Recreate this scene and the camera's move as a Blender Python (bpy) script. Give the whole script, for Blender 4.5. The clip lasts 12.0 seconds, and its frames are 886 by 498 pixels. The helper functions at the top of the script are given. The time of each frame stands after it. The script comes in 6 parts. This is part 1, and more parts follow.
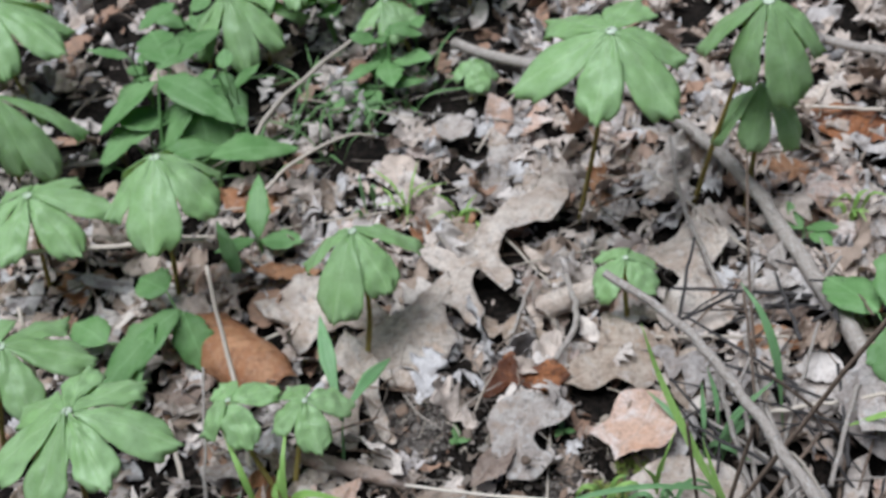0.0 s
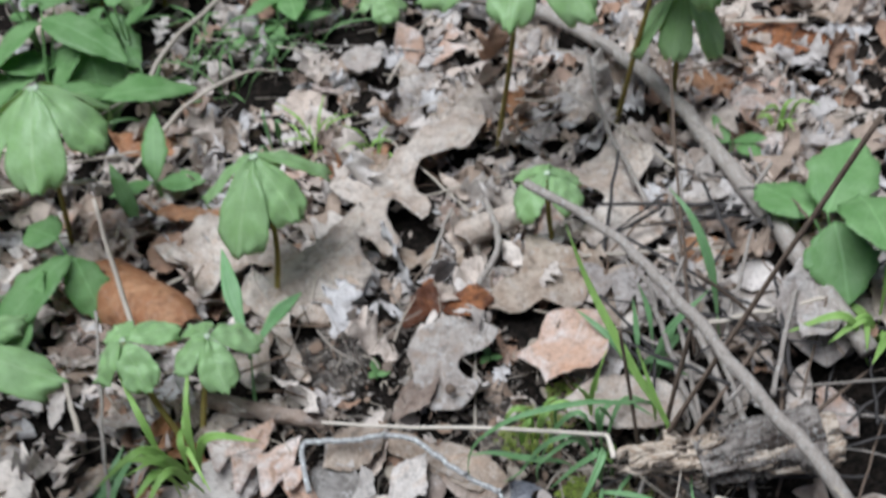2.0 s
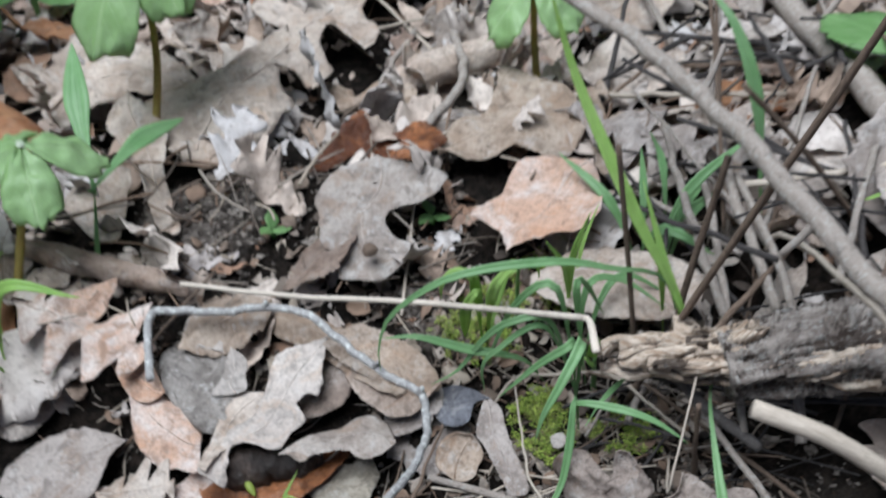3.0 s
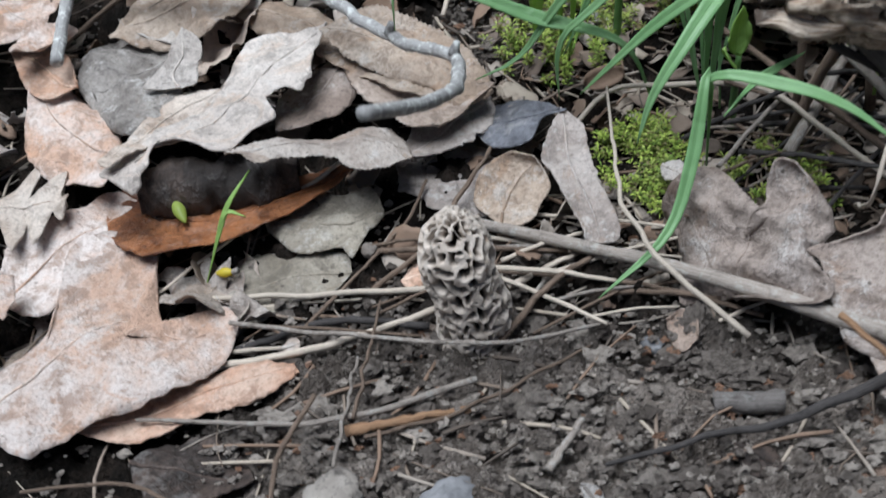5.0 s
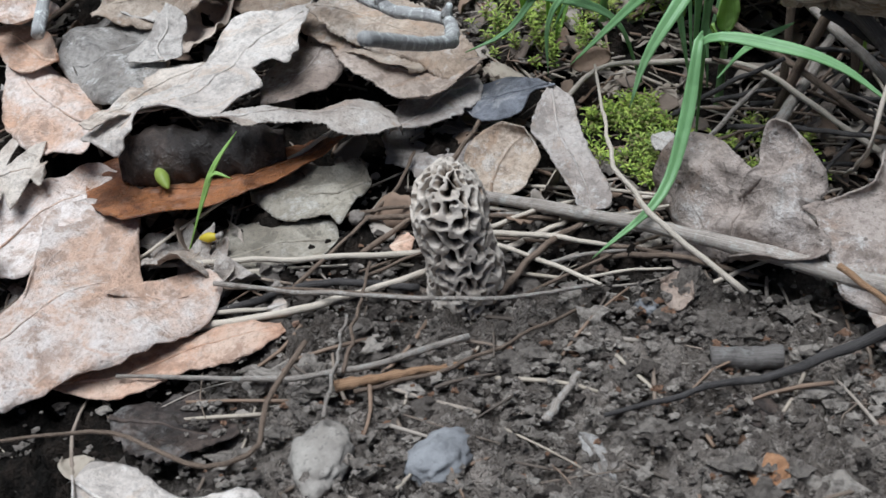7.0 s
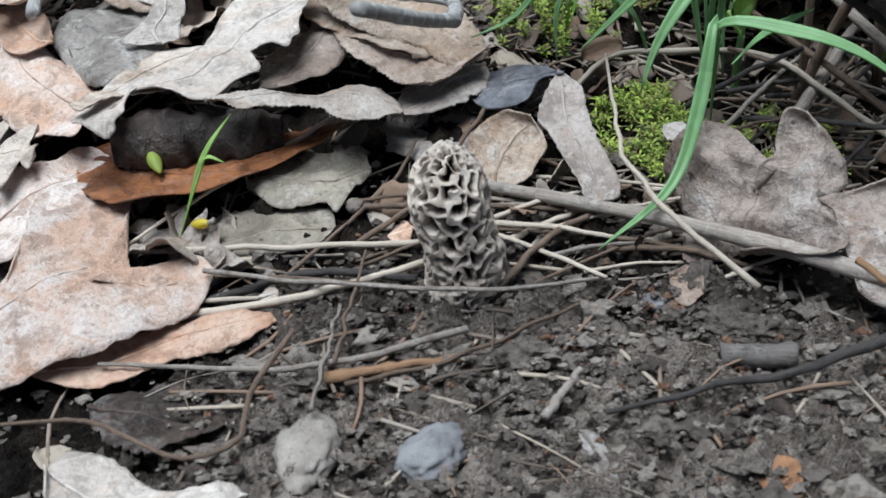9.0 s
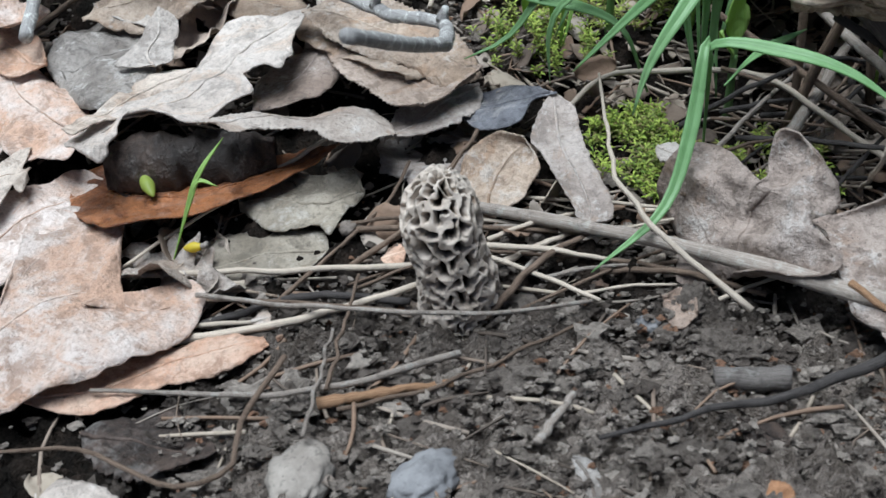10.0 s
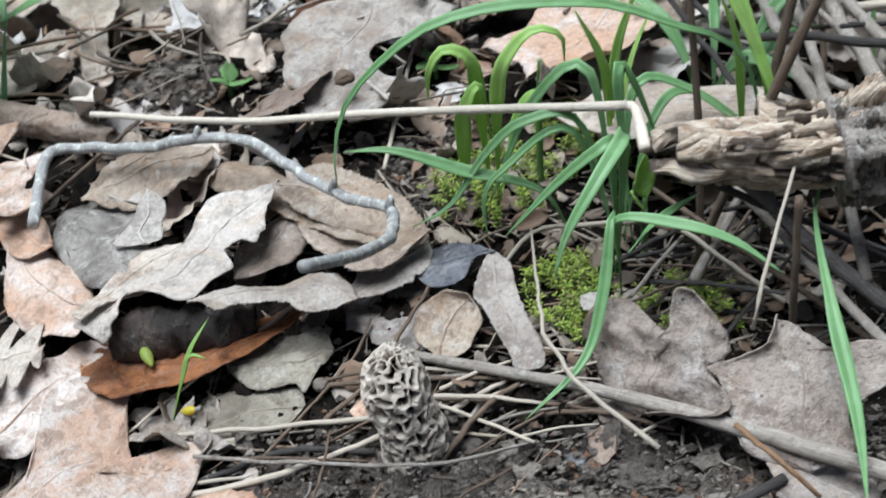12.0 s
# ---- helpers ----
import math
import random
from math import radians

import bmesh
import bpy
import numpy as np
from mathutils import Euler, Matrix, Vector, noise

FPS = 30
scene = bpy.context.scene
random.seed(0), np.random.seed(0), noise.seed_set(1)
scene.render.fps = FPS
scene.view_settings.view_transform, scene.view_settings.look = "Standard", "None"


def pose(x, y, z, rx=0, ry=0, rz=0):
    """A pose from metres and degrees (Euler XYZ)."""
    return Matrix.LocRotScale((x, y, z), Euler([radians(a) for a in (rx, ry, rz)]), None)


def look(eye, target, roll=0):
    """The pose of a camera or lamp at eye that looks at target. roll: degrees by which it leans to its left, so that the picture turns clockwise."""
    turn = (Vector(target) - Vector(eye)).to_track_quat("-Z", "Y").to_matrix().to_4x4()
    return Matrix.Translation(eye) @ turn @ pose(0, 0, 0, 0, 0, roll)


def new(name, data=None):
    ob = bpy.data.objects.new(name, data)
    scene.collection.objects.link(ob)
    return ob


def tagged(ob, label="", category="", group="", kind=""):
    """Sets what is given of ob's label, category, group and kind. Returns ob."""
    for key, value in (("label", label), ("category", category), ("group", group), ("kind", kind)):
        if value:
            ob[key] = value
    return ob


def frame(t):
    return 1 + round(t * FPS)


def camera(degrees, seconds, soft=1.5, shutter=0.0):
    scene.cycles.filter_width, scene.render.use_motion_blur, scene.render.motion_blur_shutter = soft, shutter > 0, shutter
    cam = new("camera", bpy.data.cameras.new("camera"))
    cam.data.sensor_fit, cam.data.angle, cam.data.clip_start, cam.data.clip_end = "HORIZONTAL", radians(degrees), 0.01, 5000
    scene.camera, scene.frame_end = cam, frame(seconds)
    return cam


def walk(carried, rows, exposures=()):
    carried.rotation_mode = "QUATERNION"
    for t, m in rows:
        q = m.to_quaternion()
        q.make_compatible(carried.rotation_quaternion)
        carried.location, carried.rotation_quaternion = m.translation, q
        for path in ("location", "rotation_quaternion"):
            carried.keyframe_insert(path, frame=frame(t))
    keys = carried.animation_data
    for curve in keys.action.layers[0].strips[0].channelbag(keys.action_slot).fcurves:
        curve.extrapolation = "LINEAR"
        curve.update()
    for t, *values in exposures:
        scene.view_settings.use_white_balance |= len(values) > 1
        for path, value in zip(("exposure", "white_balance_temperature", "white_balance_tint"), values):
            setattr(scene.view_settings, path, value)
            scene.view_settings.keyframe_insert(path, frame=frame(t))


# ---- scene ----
cam = camera(42.0, 12.0, shutter=0.5)
PATH = [
    (0, (0.091, 0.177, 0.695), (0.095, 1.66, -0.647), -11.3),
    (0.5, (0.081, 0.184, 0.694), (0.083, 1.641, -0.676), -10.5),
    (1, (0.084, 0.18, 0.704), (0.073, 1.648, -0.654), -11.2),
    (1.5, (0.092, 0.184, 0.686), (0.181, 1.632, -0.691), -9.3),
    (2, (0.091, 0.188, 0.621), (0.215, 1.634, -0.756), -10.7),
    (2.5, (0.112, 0.235, 0.502), (0.258, 1.729, -0.818), -9.3),
    (3, (0.125, 0.29, 0.398), (0.231, 1.728, -0.989), -7.1),
    (3.5, (0.124, 0.321, 0.331), (0.218, 1.766, -1.049), -5.4),
    (3.7, (0.13, 0.337, 0.306), (0.170, 1.786, -1.071), -6.0),
    (5.5, (0.126, 0.334, 0.166), (0.089, 1.91, -1.065), -6.7),
    (6, (0.121, 0.328, 0.163), (0.142, 1.926, -1.04), -4.9),
    (6.5, (0.118, 0.321, 0.163), (0.166, 1.91, -1.051), -4.0),
    (7, (0.118, 0.324, 0.162), (0.165, 1.929, -1.03), -4.3),
    (8.8, (0.123, 0.331, 0.151), (0.132, 1.942, -1.035), -4.2),
    (9, (0.122, 0.33, 0.151), (0.14, 1.949, -1.024), -4.0),
    (9.5, (0.125, 0.333, 0.151), (0.138, 1.958, -1.014), -4.3),
    (10, (0.124, 0.332, 0.153), (0.142, 1.96, -1.007), -4.3),
    (10.5, (0.129, 0.327, 0.159), (0.181, 1.955, -1.001), -4.7),
    (11, (0.12, 0.322, 0.177), (0.178, 1.969, -0.956), -5.4),
    (11.5, (0.13, 0.316, 0.193), (0.153, 1.97, -0.932), -6.8),
    (12, (0.138, 0.31, 0.205), (0.173, 1.974, -0.903), -7.5),
]
walk(cam, [(t, look(eye, target, roll)) for t, eye, target, roll in PATH], [(0.0, 0.15, 5700, 8), (2.0, 0.15, 5700, 7), (3.0, 0.20, 5700, 7), (3.7, 0.16, 5700, 7), (5.4, 0.36, 5700, 6), (7.2, 0.36, 5700, 5), (8.8, 0.44, 5700, 4), (10.8, 0.48, 5700, 4), (12.0, 0.56, 5700, 3)])
cam.data.dof.use_dof = True
cam.data.dof.focus_distance = 0.29
cam.data.dof.aperture_fstop = 38.0

# ---- sky and light: an overcast spring wood ----
world = bpy.data.worlds.new("sky")
scene.world = world
world.use_nodes = True
wn, wl = world.node_tree.nodes, world.node_tree.links
sky = wn.new("ShaderNodeTexSky")
sky.sky_type, sky.sun_disc = "NISHITA", False
sky.sun_elevation, sky.sun_rotation = radians(79), radians(-106)
wl.new(sky.outputs["Color"], wn["Background"].inputs["Color"])
sky.air_density, sky.dust_density, sky.ozone_density = 0.8, 4.0, 0.6
wn["Background"].inputs["Strength"].default_value = 0.032
sun = new("sun", bpy.data.lights.new("sun", "SUN"))
sun.data.energy, sun.data.angle, sun.data.color = 3.9, radians(44), (1.0, 0.984, 0.972)
sun.matrix_world = look((-0.18 * 5, -0.05 * 5, 0.98 * 5), (0, 0, 0))


# ---- materials ----
class Mat:
    """A node material with short calls for the nodes that it needs."""

    def __init__(self, name):
        self.mat = bpy.data.materials.new(name)
        self.mat.use_nodes = True
        self.n, self.l = self.mat.node_tree.nodes, self.mat.node_tree.links
        self.bsdf = self.n["Principled BSDF"]
        tc = self.n.new("ShaderNodeTexCoord")
        info = self.n.new("ShaderNodeObjectInfo")
        self.rand, self.uv = info.outputs["Random"], tc.outputs["UV"]
        shift = self.n.new("ShaderNodeVectorMath")
        shift.operation = "MULTIPLY_ADD"
        comb = self.n.new("ShaderNodeCombineXYZ")
        for k in range(3):
            self.l.new(self.rand, comb.inputs[k])
        self.l.new(comb.outputs[0], shift.inputs[0])
        shift.inputs[1].default_value = (7.0, 11.0, 5.0)
        self.l.new(tc.outputs["Object"], shift.inputs[2])
        self.co = shift.outputs[0]

    def put(self, socket, value):
        if isinstance(value, (int, float)):
            socket.default_value = value
        elif isinstance(value, tuple):
            socket.default_value = (*value, 1.0) if len(value) == 3 and len(socket.default_value) == 4 else value
        else:
            self.l.new(value, socket)

    def noise(self, scale, detail=3.0, rough=0.6, distort=0.0, co=None):
        t = self.n.new("ShaderNodeTexNoise")
        self.l.new(co or self.co, t.inputs["Vector"])
        t.inputs["Scale"].default_value, t.inputs["Detail"].default_value = scale, detail
        t.inputs["Roughness"].default_value, t.inputs["Distortion"].default_value = rough, distort
        return t.outputs["Fac"]

    def cells(self, scale):
        t = self.n.new("ShaderNodeTexVoronoi")
        self.l.new(self.co, t.inputs["Vector"])
        t.inputs["Scale"].default_value = scale
        return t.outputs["Distance"]

    def math(self, op, a, b=0.0, c=0.0):
        t = self.n.new("ShaderNodeMath")
        t.operation = op
        for k, v in enumerate((a, b, c)):
            self.put(t.inputs[k], v)
        return t.outputs[0]

    def ramp(self, v, lo, hi, a=0.0, b=1.0):
        t = self.n.new("ShaderNodeMapRange")
        t.interpolation_type = "SMOOTHSTEP"
        for k, x in enumerate((v, lo, hi, a, b)):
            self.put(t.inputs[k], x)
        return t.outputs[0]

    def mix(self, f, a, b, how="MIX"):
        t = self.n.new("ShaderNodeMix")
        t.data_type, t.blend_type = "RGBA", how
        self.put(t.inputs[0], f), self.put(t.inputs[6], a), self.put(t.inputs[7], b)
        return t.outputs[2]

    def stretch(self, x, y, z, co=None):
        t = self.n.new("ShaderNodeVectorMath")
        t.operation = "MULTIPLY"
        self.l.new(co or self.co, t.inputs[0])
        t.inputs[1].default_value = (x, y, z)
        return t.outputs[0]

    def done(self, colour, rough=0.6, height=None, depth=0.0005, thin=0.0, thin_colour=None, strength=0.6, shine=0.3):
        self.put(self.bsdf.inputs["Base Color"], colour)
        self.put(self.bsdf.inputs["Roughness"], rough)
        self.bsdf.inputs["Specular IOR Level"].default_value = shine
        if height is not None:
            b = self.n.new("ShaderNodeBump")
            b.inputs["Strength"].default_value, b.inputs["Distance"].default_value = strength, depth
            self.l.new(height, b.inputs["Height"])
            self.l.new(b.outputs[0], self.bsdf.inputs["Normal"])
        if thin:
            t = self.n.new("ShaderNodeBsdfTranslucent")
            self.put(t.inputs["Color"], thin_colour or colour)
            m = self.n.new("ShaderNodeMixShader")
            m.inputs[0].default_value = thin
            self.l.new(self.bsdf.outputs[0], m.inputs[1]), self.l.new(t.outputs[0], m.inputs[2])
            self.l.new(m.outputs[0], self.n["Material Output"].inputs["Surface"])
        return self.mat

    def veins(self, count=6.5, slant=0.55):
        """Lines along the midrib and the side veins of a blade whose UV runs across (x, 0 on the midrib) and along (y)."""
        sep = self.n.new("ShaderNodeSeparateXYZ")
        self.l.new(self.uv, sep.inputs[0])
        across = self.math("ABSOLUTE", sep.outputs[0])
        rib = self.ramp(across, 0.02, 0.07, 1.0, 0.0)
        wave = self.math("MULTIPLY_ADD", across, -slant, sep.outputs[1])
        saw = self.math("FRACT", self.math("MULTIPLY_ADD", wave, count, self.math("MULTIPLY", self.noise(50, 2), 1.3)))
        side = self.ramp(self.math("ABSOLUTE", self.math("SUBTRACT", saw, 0.5)), 0.0, 0.07, 0.6, 0.0)
        return self.math("MAXIMUM", rib, side), sep.outputs[1], across


def dead_leaf(name, light, dark, mould=0.4, spots=0.5, gloss=0.62):
    m = Mat(name)
    vein, along, across = m.veins()
    c = m.mix(m.ramp(m.noise(30, 5, 0.7, 0.4), 0.40, 0.60), light, dark)
    c = m.mix(m.ramp(m.noise(17, 5, 0.7, 0.6), 0.50, 0.64, 0.0, 0.55 * mould), c, tuple(0.35 + 0.6 * v for v in light))
    c = m.mix(m.ramp(m.noise(38, 5, 0.75, 1.2), 0.54, 0.62, 0.0, 0.5), c, (dark[0] * 0.95, dark[1] * 0.78, dark[2] * 0.62))
    c = m.mix(m.ramp(m.noise(120, 6, 0.75, 0.5), 0.50, 0.62, 0.0, 0.7), c, tuple(v * 0.55 for v in dark))
    c = m.mix(m.ramp(m.noise(85, 7, 0.8), 0.54, 0.62, 0.0, mould), c, (0.76, 0.73, 0.69))
    c = m.mix(m.ramp(m.noise(620, 5, 0.8), 0.42, 0.72, 0.0, 0.55), c, tuple(v * 0.5 for v in dark))
    c = m.mix(m.ramp(m.noise(1500, 2, 0.6), 0.63, 0.72, 0.0, spots), c, tuple(v * 0.22 for v in dark))
    c = m.mix(m.ramp(m.cells(190), 0.07, 0.13, spots, 0.0), c, tuple(v * 0.30 for v in dark))
    c = m.mix(m.ramp(m.noise(270, 7, 0.85, 0.3), 0.52, 0.60, 0.0, 0.5 * spots), c, tuple(v * 0.42 for v in dark))
    c = m.mix(m.math("MULTIPLY", vein, m.ramp(m.noise(45), 0.42, 0.68, 0.0, 0.25)), c, tuple(min(0.9, v * 1.25) for v in light))
    tone = m.math("MULTIPLY_ADD", m.rand, 0.50, 0.78)
    c = m.mix(1.0, c, m.mix(tone, (0, 0, 0), (1, 1, 1)), "MULTIPLY")
    h = m.math("ADD", m.math("MULTIPLY", vein, 0.10), m.math("ADD", m.noise(170, 6, 0.72), m.math("MULTIPLY", m.noise(900, 4, 0.7), 0.3)))
    return m.done(c, m.ramp(m.noise(90), 0.3, 0.7, gloss - 0.15, gloss + 0.15), h, 0.0022, 0.10, strength=0.85, shine=0.42)


M_PALE = dead_leaf("leaf_pale", (0.71, 0.615, 0.525), (0.52, 0.415, 0.335), 0.5)
M_TAN = dead_leaf("leaf_tan", (0.59, 0.48, 0.38), (0.43, 0.32, 0.235))
M_PINK = dead_leaf("leaf_pinkish", (0.78, 0.69, 0.635), (0.65, 0.43, 0.31), 0.4)
M_OLIVE = dead_leaf("leaf_olive", (0.40, 0.355, 0.285), (0.25, 0.215, 0.165), 0.25)
M_GREY = dead_leaf("leaf_grey", (0.55, 0.485, 0.44), (0.39, 0.33, 0.29), 0.5)
M_ASH = dead_leaf("leaf_ash", (0.64, 0.57, 0.505), (0.46, 0.385, 0.33), 0.6)
M_BROWN = dead_leaf("leaf_brown", (0.45, 0.345, 0.275), (0.29, 0.205, 0.155), 0.35)
M_ORANGE = dead_leaf("leaf_orange", (0.50, 0.27, 0.14), (0.38, 0.17, 0.075), 0.1, 0.25, 0.5)
M_RUST = dead_leaf("leaf_rust", (0.86, 0.64, 0.50), (0.77, 0.46, 0.31), 0.2, 0.35, 0.45)
M_MAUVE = dead_leaf("leaf_mauve", (0.45, 0.375, 0.325), (0.28, 0.215, 0.175), 0.45, 0.8)
M_RED = dead_leaf("leaf_red_brown", (0.42, 0.17, 0.065), (0.12, 0.04, 0.016), 0.10, 0.8, 0.4)
M_DARK = dead_leaf("leaf_dark", (0.105, 0.075, 0.060), (0.022, 0.016, 0.013), 0.12, 0.5, 0.6)
M_SLATE = dead_leaf("leaf_slate", (0.23, 0.235, 0.26), (0.11, 0.112, 0.13), 0.25, 0.3, 0.4)
M_BROWN2 = dead_leaf("leaf_umber", (0.58, 0.47, 0.39), (0.42, 0.32, 0.25), 0.3, 0.7)
M_GREY2 = dead_leaf("leaf_lead", (0.40, 0.365, 0.33), (0.20, 0.175, 0.155), 0.5)
M_WHITE = dead_leaf("leaf_bleached", (0.76, 0.69, 0.625), (0.60, 0.525, 0.465), 0.4, 0.5)


def green_leaf(name, light, dark, count=7.0, pale=0.35, centre=False, gloss=0.45, stripes=0.0):
    m = Mat(name)
    vein, along, across = m.veins(count, 0.5)
    c = m.mix(m.ramp(m.noise(45, 3), 0.3, 0.7), light, dark)
    c = m.mix(m.ramp(m.noise(300, 3), 0.45, 0.75, 0, 0.3), c, tuple(v * 0.6 for v in dark))
    c = m.mix(m.math("MULTIPLY", vein, pale), c, tuple(min(0.8, v * 1.5 + 0.03) for v in light))
    if stripes:
        c = m.mix(m.ramp(m.noise(9, 2, 0.5, 0.0, m.stretch(1.0, 0.05, 1, m.uv)), 0.40, 0.62, 0.0, stripes), c, tuple(min(0.8, v * 1.35 + 0.05) for v in light))
    if centre:
        c = m.mix(m.ramp(along, 0.01, 0.06, 0.85, 0.0), c, (0.82, 0.87, 0.74))
    tone = m.math("MULTIPLY_ADD", m.rand, 0.3, 0.82)
    c = m.mix(1.0, c, m.mix(tone, (0, 0, 0), (1, 1, 1)), "MULTIPLY")
    h = m.math("ADD", m.math("MULTIPLY", vein, -0.7), m.noise(160, 2))
    return m.done(c, gloss, h, 0.0006, 0.35, tuple(v * k for v, k in zip(light, (1.25, 1.2, 0.6))))


M_MAY = green_leaf("mayapple_green", (0.42, 0.60, 0.31), (0.32, 0.50, 0.21), 6.0, 0.25, True, 0.33)
M_BROAD = green_leaf("broadleaf_green", (0.26, 0.43, 0.18), (0.17, 0.33, 0.11), 5.0)
M_BLUEGREEN = green_leaf("sedge_green", (0.25, 0.43, 0.20), (0.155, 0.32, 0.12), 0.0, 0.25, False, 0.36, 0.45)
M_WOODGRASS = green_leaf("grass_green", (0.22, 0.37, 0.15), (0.13, 0.26, 0.08), 0.0, 0.25, False, 0.42, 0.3)
M_BRIGHT = green_leaf("shoot_green", (0.40, 0.60, 0.18), (0.28, 0.49, 0.11), 0.0, 0.2, False, 0.42, 0.3)
M_SEED = green_leaf("seed_green", (0.42, 0.48, 0.12), (0.30, 0.40, 0.08), 0.0, 0.1)
M_YELLOW = green_leaf("seed_yellow", (0.62, 0.50, 0.05), (0.46, 0.36, 0.04), 0.0, 0.1)


def woody(name, light, dark, lichen=0.0, streak=26.0, spot=0.5, cracks="", relief=0.0006):
    m = Mat(name)
    fibre = m.noise(60, 5, 0.75, 0.2, m.stretch(streak * 0.13, 0.4, 1, m.uv))
    c = m.mix(m.ramp(fibre, 0.35, 0.68), dark, light)
    c = m.mix(m.ramp(m.noise(240, 4, 0.7), 0.52, 0.7, 0, spot), c, tuple(v * 0.35 for v in dark))
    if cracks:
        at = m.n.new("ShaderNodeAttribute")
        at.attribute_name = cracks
        # recesses go near black with depth, which paints in their shade
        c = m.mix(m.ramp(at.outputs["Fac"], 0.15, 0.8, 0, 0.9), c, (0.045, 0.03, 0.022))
    if lichen:
        c = m.mix(m.ramp(m.noise(330, 5, 0.75), 0.53, 0.60, 0, lichen), c, (0.72, 0.74, 0.70))
    tone = m.math("MULTIPLY_ADD", m.rand, 0.4, 0.78)
    c = m.mix(1.0, c, m.mix(tone, (0, 0, 0), (1, 1, 1)), "MULTIPLY")
    h = m.math("ADD", fibre, m.noise(420, 4, 0.75))
    return m.done(c, 0.8, h, relief, strength=0.8)


M_TWIG = woody("lichen_twig", (0.47, 0.46, 0.445), (0.31, 0.30, 0.29), 0.75)
M_REED = woody("pale_reed", (0.82, 0.74, 0.63), (0.64, 0.56, 0.46), 0.0, 40.0, 0.25, relief=0.0002)
M_STRAW = woody("straw", (0.66, 0.585, 0.49), (0.40, 0.335, 0.265), 0.0, 40.0, 0.2, relief=0.0002)
M_STICK = woody("grey_stick", (0.45, 0.40, 0.35), (0.25, 0.21, 0.178), 0.2)
M_ROOT = woody("brown_stem", (0.29, 0.215, 0.16), (0.12, 0.085, 0.062))
M_DARKTWIG = woody("dark_twig", (0.10, 0.09, 0.085), (0.045, 0.04, 0.038))
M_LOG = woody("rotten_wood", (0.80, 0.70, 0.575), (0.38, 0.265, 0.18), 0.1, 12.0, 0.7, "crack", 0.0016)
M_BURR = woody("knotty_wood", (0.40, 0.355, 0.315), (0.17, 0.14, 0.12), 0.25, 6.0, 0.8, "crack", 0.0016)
M_STEM = woody("mayapple_stem", (0.38, 0.33, 0.09), (0.26, 0.17, 0.05), 0.0, 10.0, 0.2)
M_STUB = woody("damp_twig", (0.22, 0.20, 0.185), (0.12, 0.105, 0.095), 0.1)
M_BARKCHIP = woody("orange_bark", (0.50, 0.31, 0.18), (0.27, 0.155, 0.085))


def soil_material():
    m = Mat("soil")
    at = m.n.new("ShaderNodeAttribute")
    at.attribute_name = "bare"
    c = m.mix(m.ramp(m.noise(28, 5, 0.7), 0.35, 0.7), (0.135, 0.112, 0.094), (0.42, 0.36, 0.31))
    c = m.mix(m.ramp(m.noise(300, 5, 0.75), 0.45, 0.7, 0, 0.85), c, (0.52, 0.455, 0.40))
    # dark humus, taken near black to paint in the shade beneath the litter
    shaded_humus = m.mix(m.ramp(m.noise(160, 5, 0.7), 0.4, 0.7), (0.012, 0.010, 0.008), (0.055, 0.041, 0.032))
    c = m.mix(at.outputs["Fac"], shaded_humus, c)
    c = m.mix(m.ramp(m.cells(420), 0.1, 0.25, 0.6, 0.0), c, (0.03, 0.024, 0.02))
    c = m.mix(m.ramp(m.noise(130, 3), 0.66, 0.74, 0, 0.25), c, (0.20, 0.125, 0.08))
    h = m.math("ADD", m.noise(260, 6, 0.75), m.noise(900, 3, 0.7))
    return m.done(c, 0.9, h, 0.005, strength=1.0, shine=0.12)


def crumb_material():
    m = Mat("soil_crumbs")
    g = m.n.new("ShaderNodeNewGeometry").outputs["Random Per Island"]
    c = m.mix(m.math("POWER", g, 1.25), (0.12, 0.10, 0.086), (0.60, 0.53, 0.46))
    c = m.mix(m.ramp(g, 0.93, 0.95), c, (0.34, 0.20, 0.13))
    c = m.mix(m.ramp(m.noise(500, 4), 0.4, 0.7, 0, 0.6), c, (0.05, 0.04, 0.034))
    return m.done(c, 0.9, m.noise(700, 6, 0.75), 0.003, strength=1.0, shine=0.12)


def island_material(name, colours, rough=0.75):
    m = Mat(name)
    g = m.n.new("ShaderNodeNewGeometry").outputs["Random Per Island"]
    c = colours[0]
    for k, other in enumerate(colours[1:], 1):
        c = m.mix(m.ramp(g, k / len(colours) - 0.02, k / len(colours) + 0.02), c, other)
    c = m.mix(m.ramp(m.noise(60, 4, 0.7), 0.45, 0.72, 0, 0.5), c, (0.20, 0.15, 0.115))
    c = m.mix(m.ramp(m.noise(300, 5, 0.75), 0.5, 0.7, 0, 0.5), c, (0.12, 0.09, 0.07))
    return m.done(c, rough, m.noise(350, 4), 0.0008, 0.08)


def stone_material(name, a, b):
    m = Mat(name)
    c = m.mix(m.ramp(m.noise(120, 5, 0.7), 0.35, 0.7), a, b)
    c = m.mix(m.ramp(m.noise(700, 3), 0.55, 0.7, 0, 0.5), c, tuple(v * 0.4 for v in b))
    return m.done(c, 0.75, m.noise(400, 5), 0.0008)


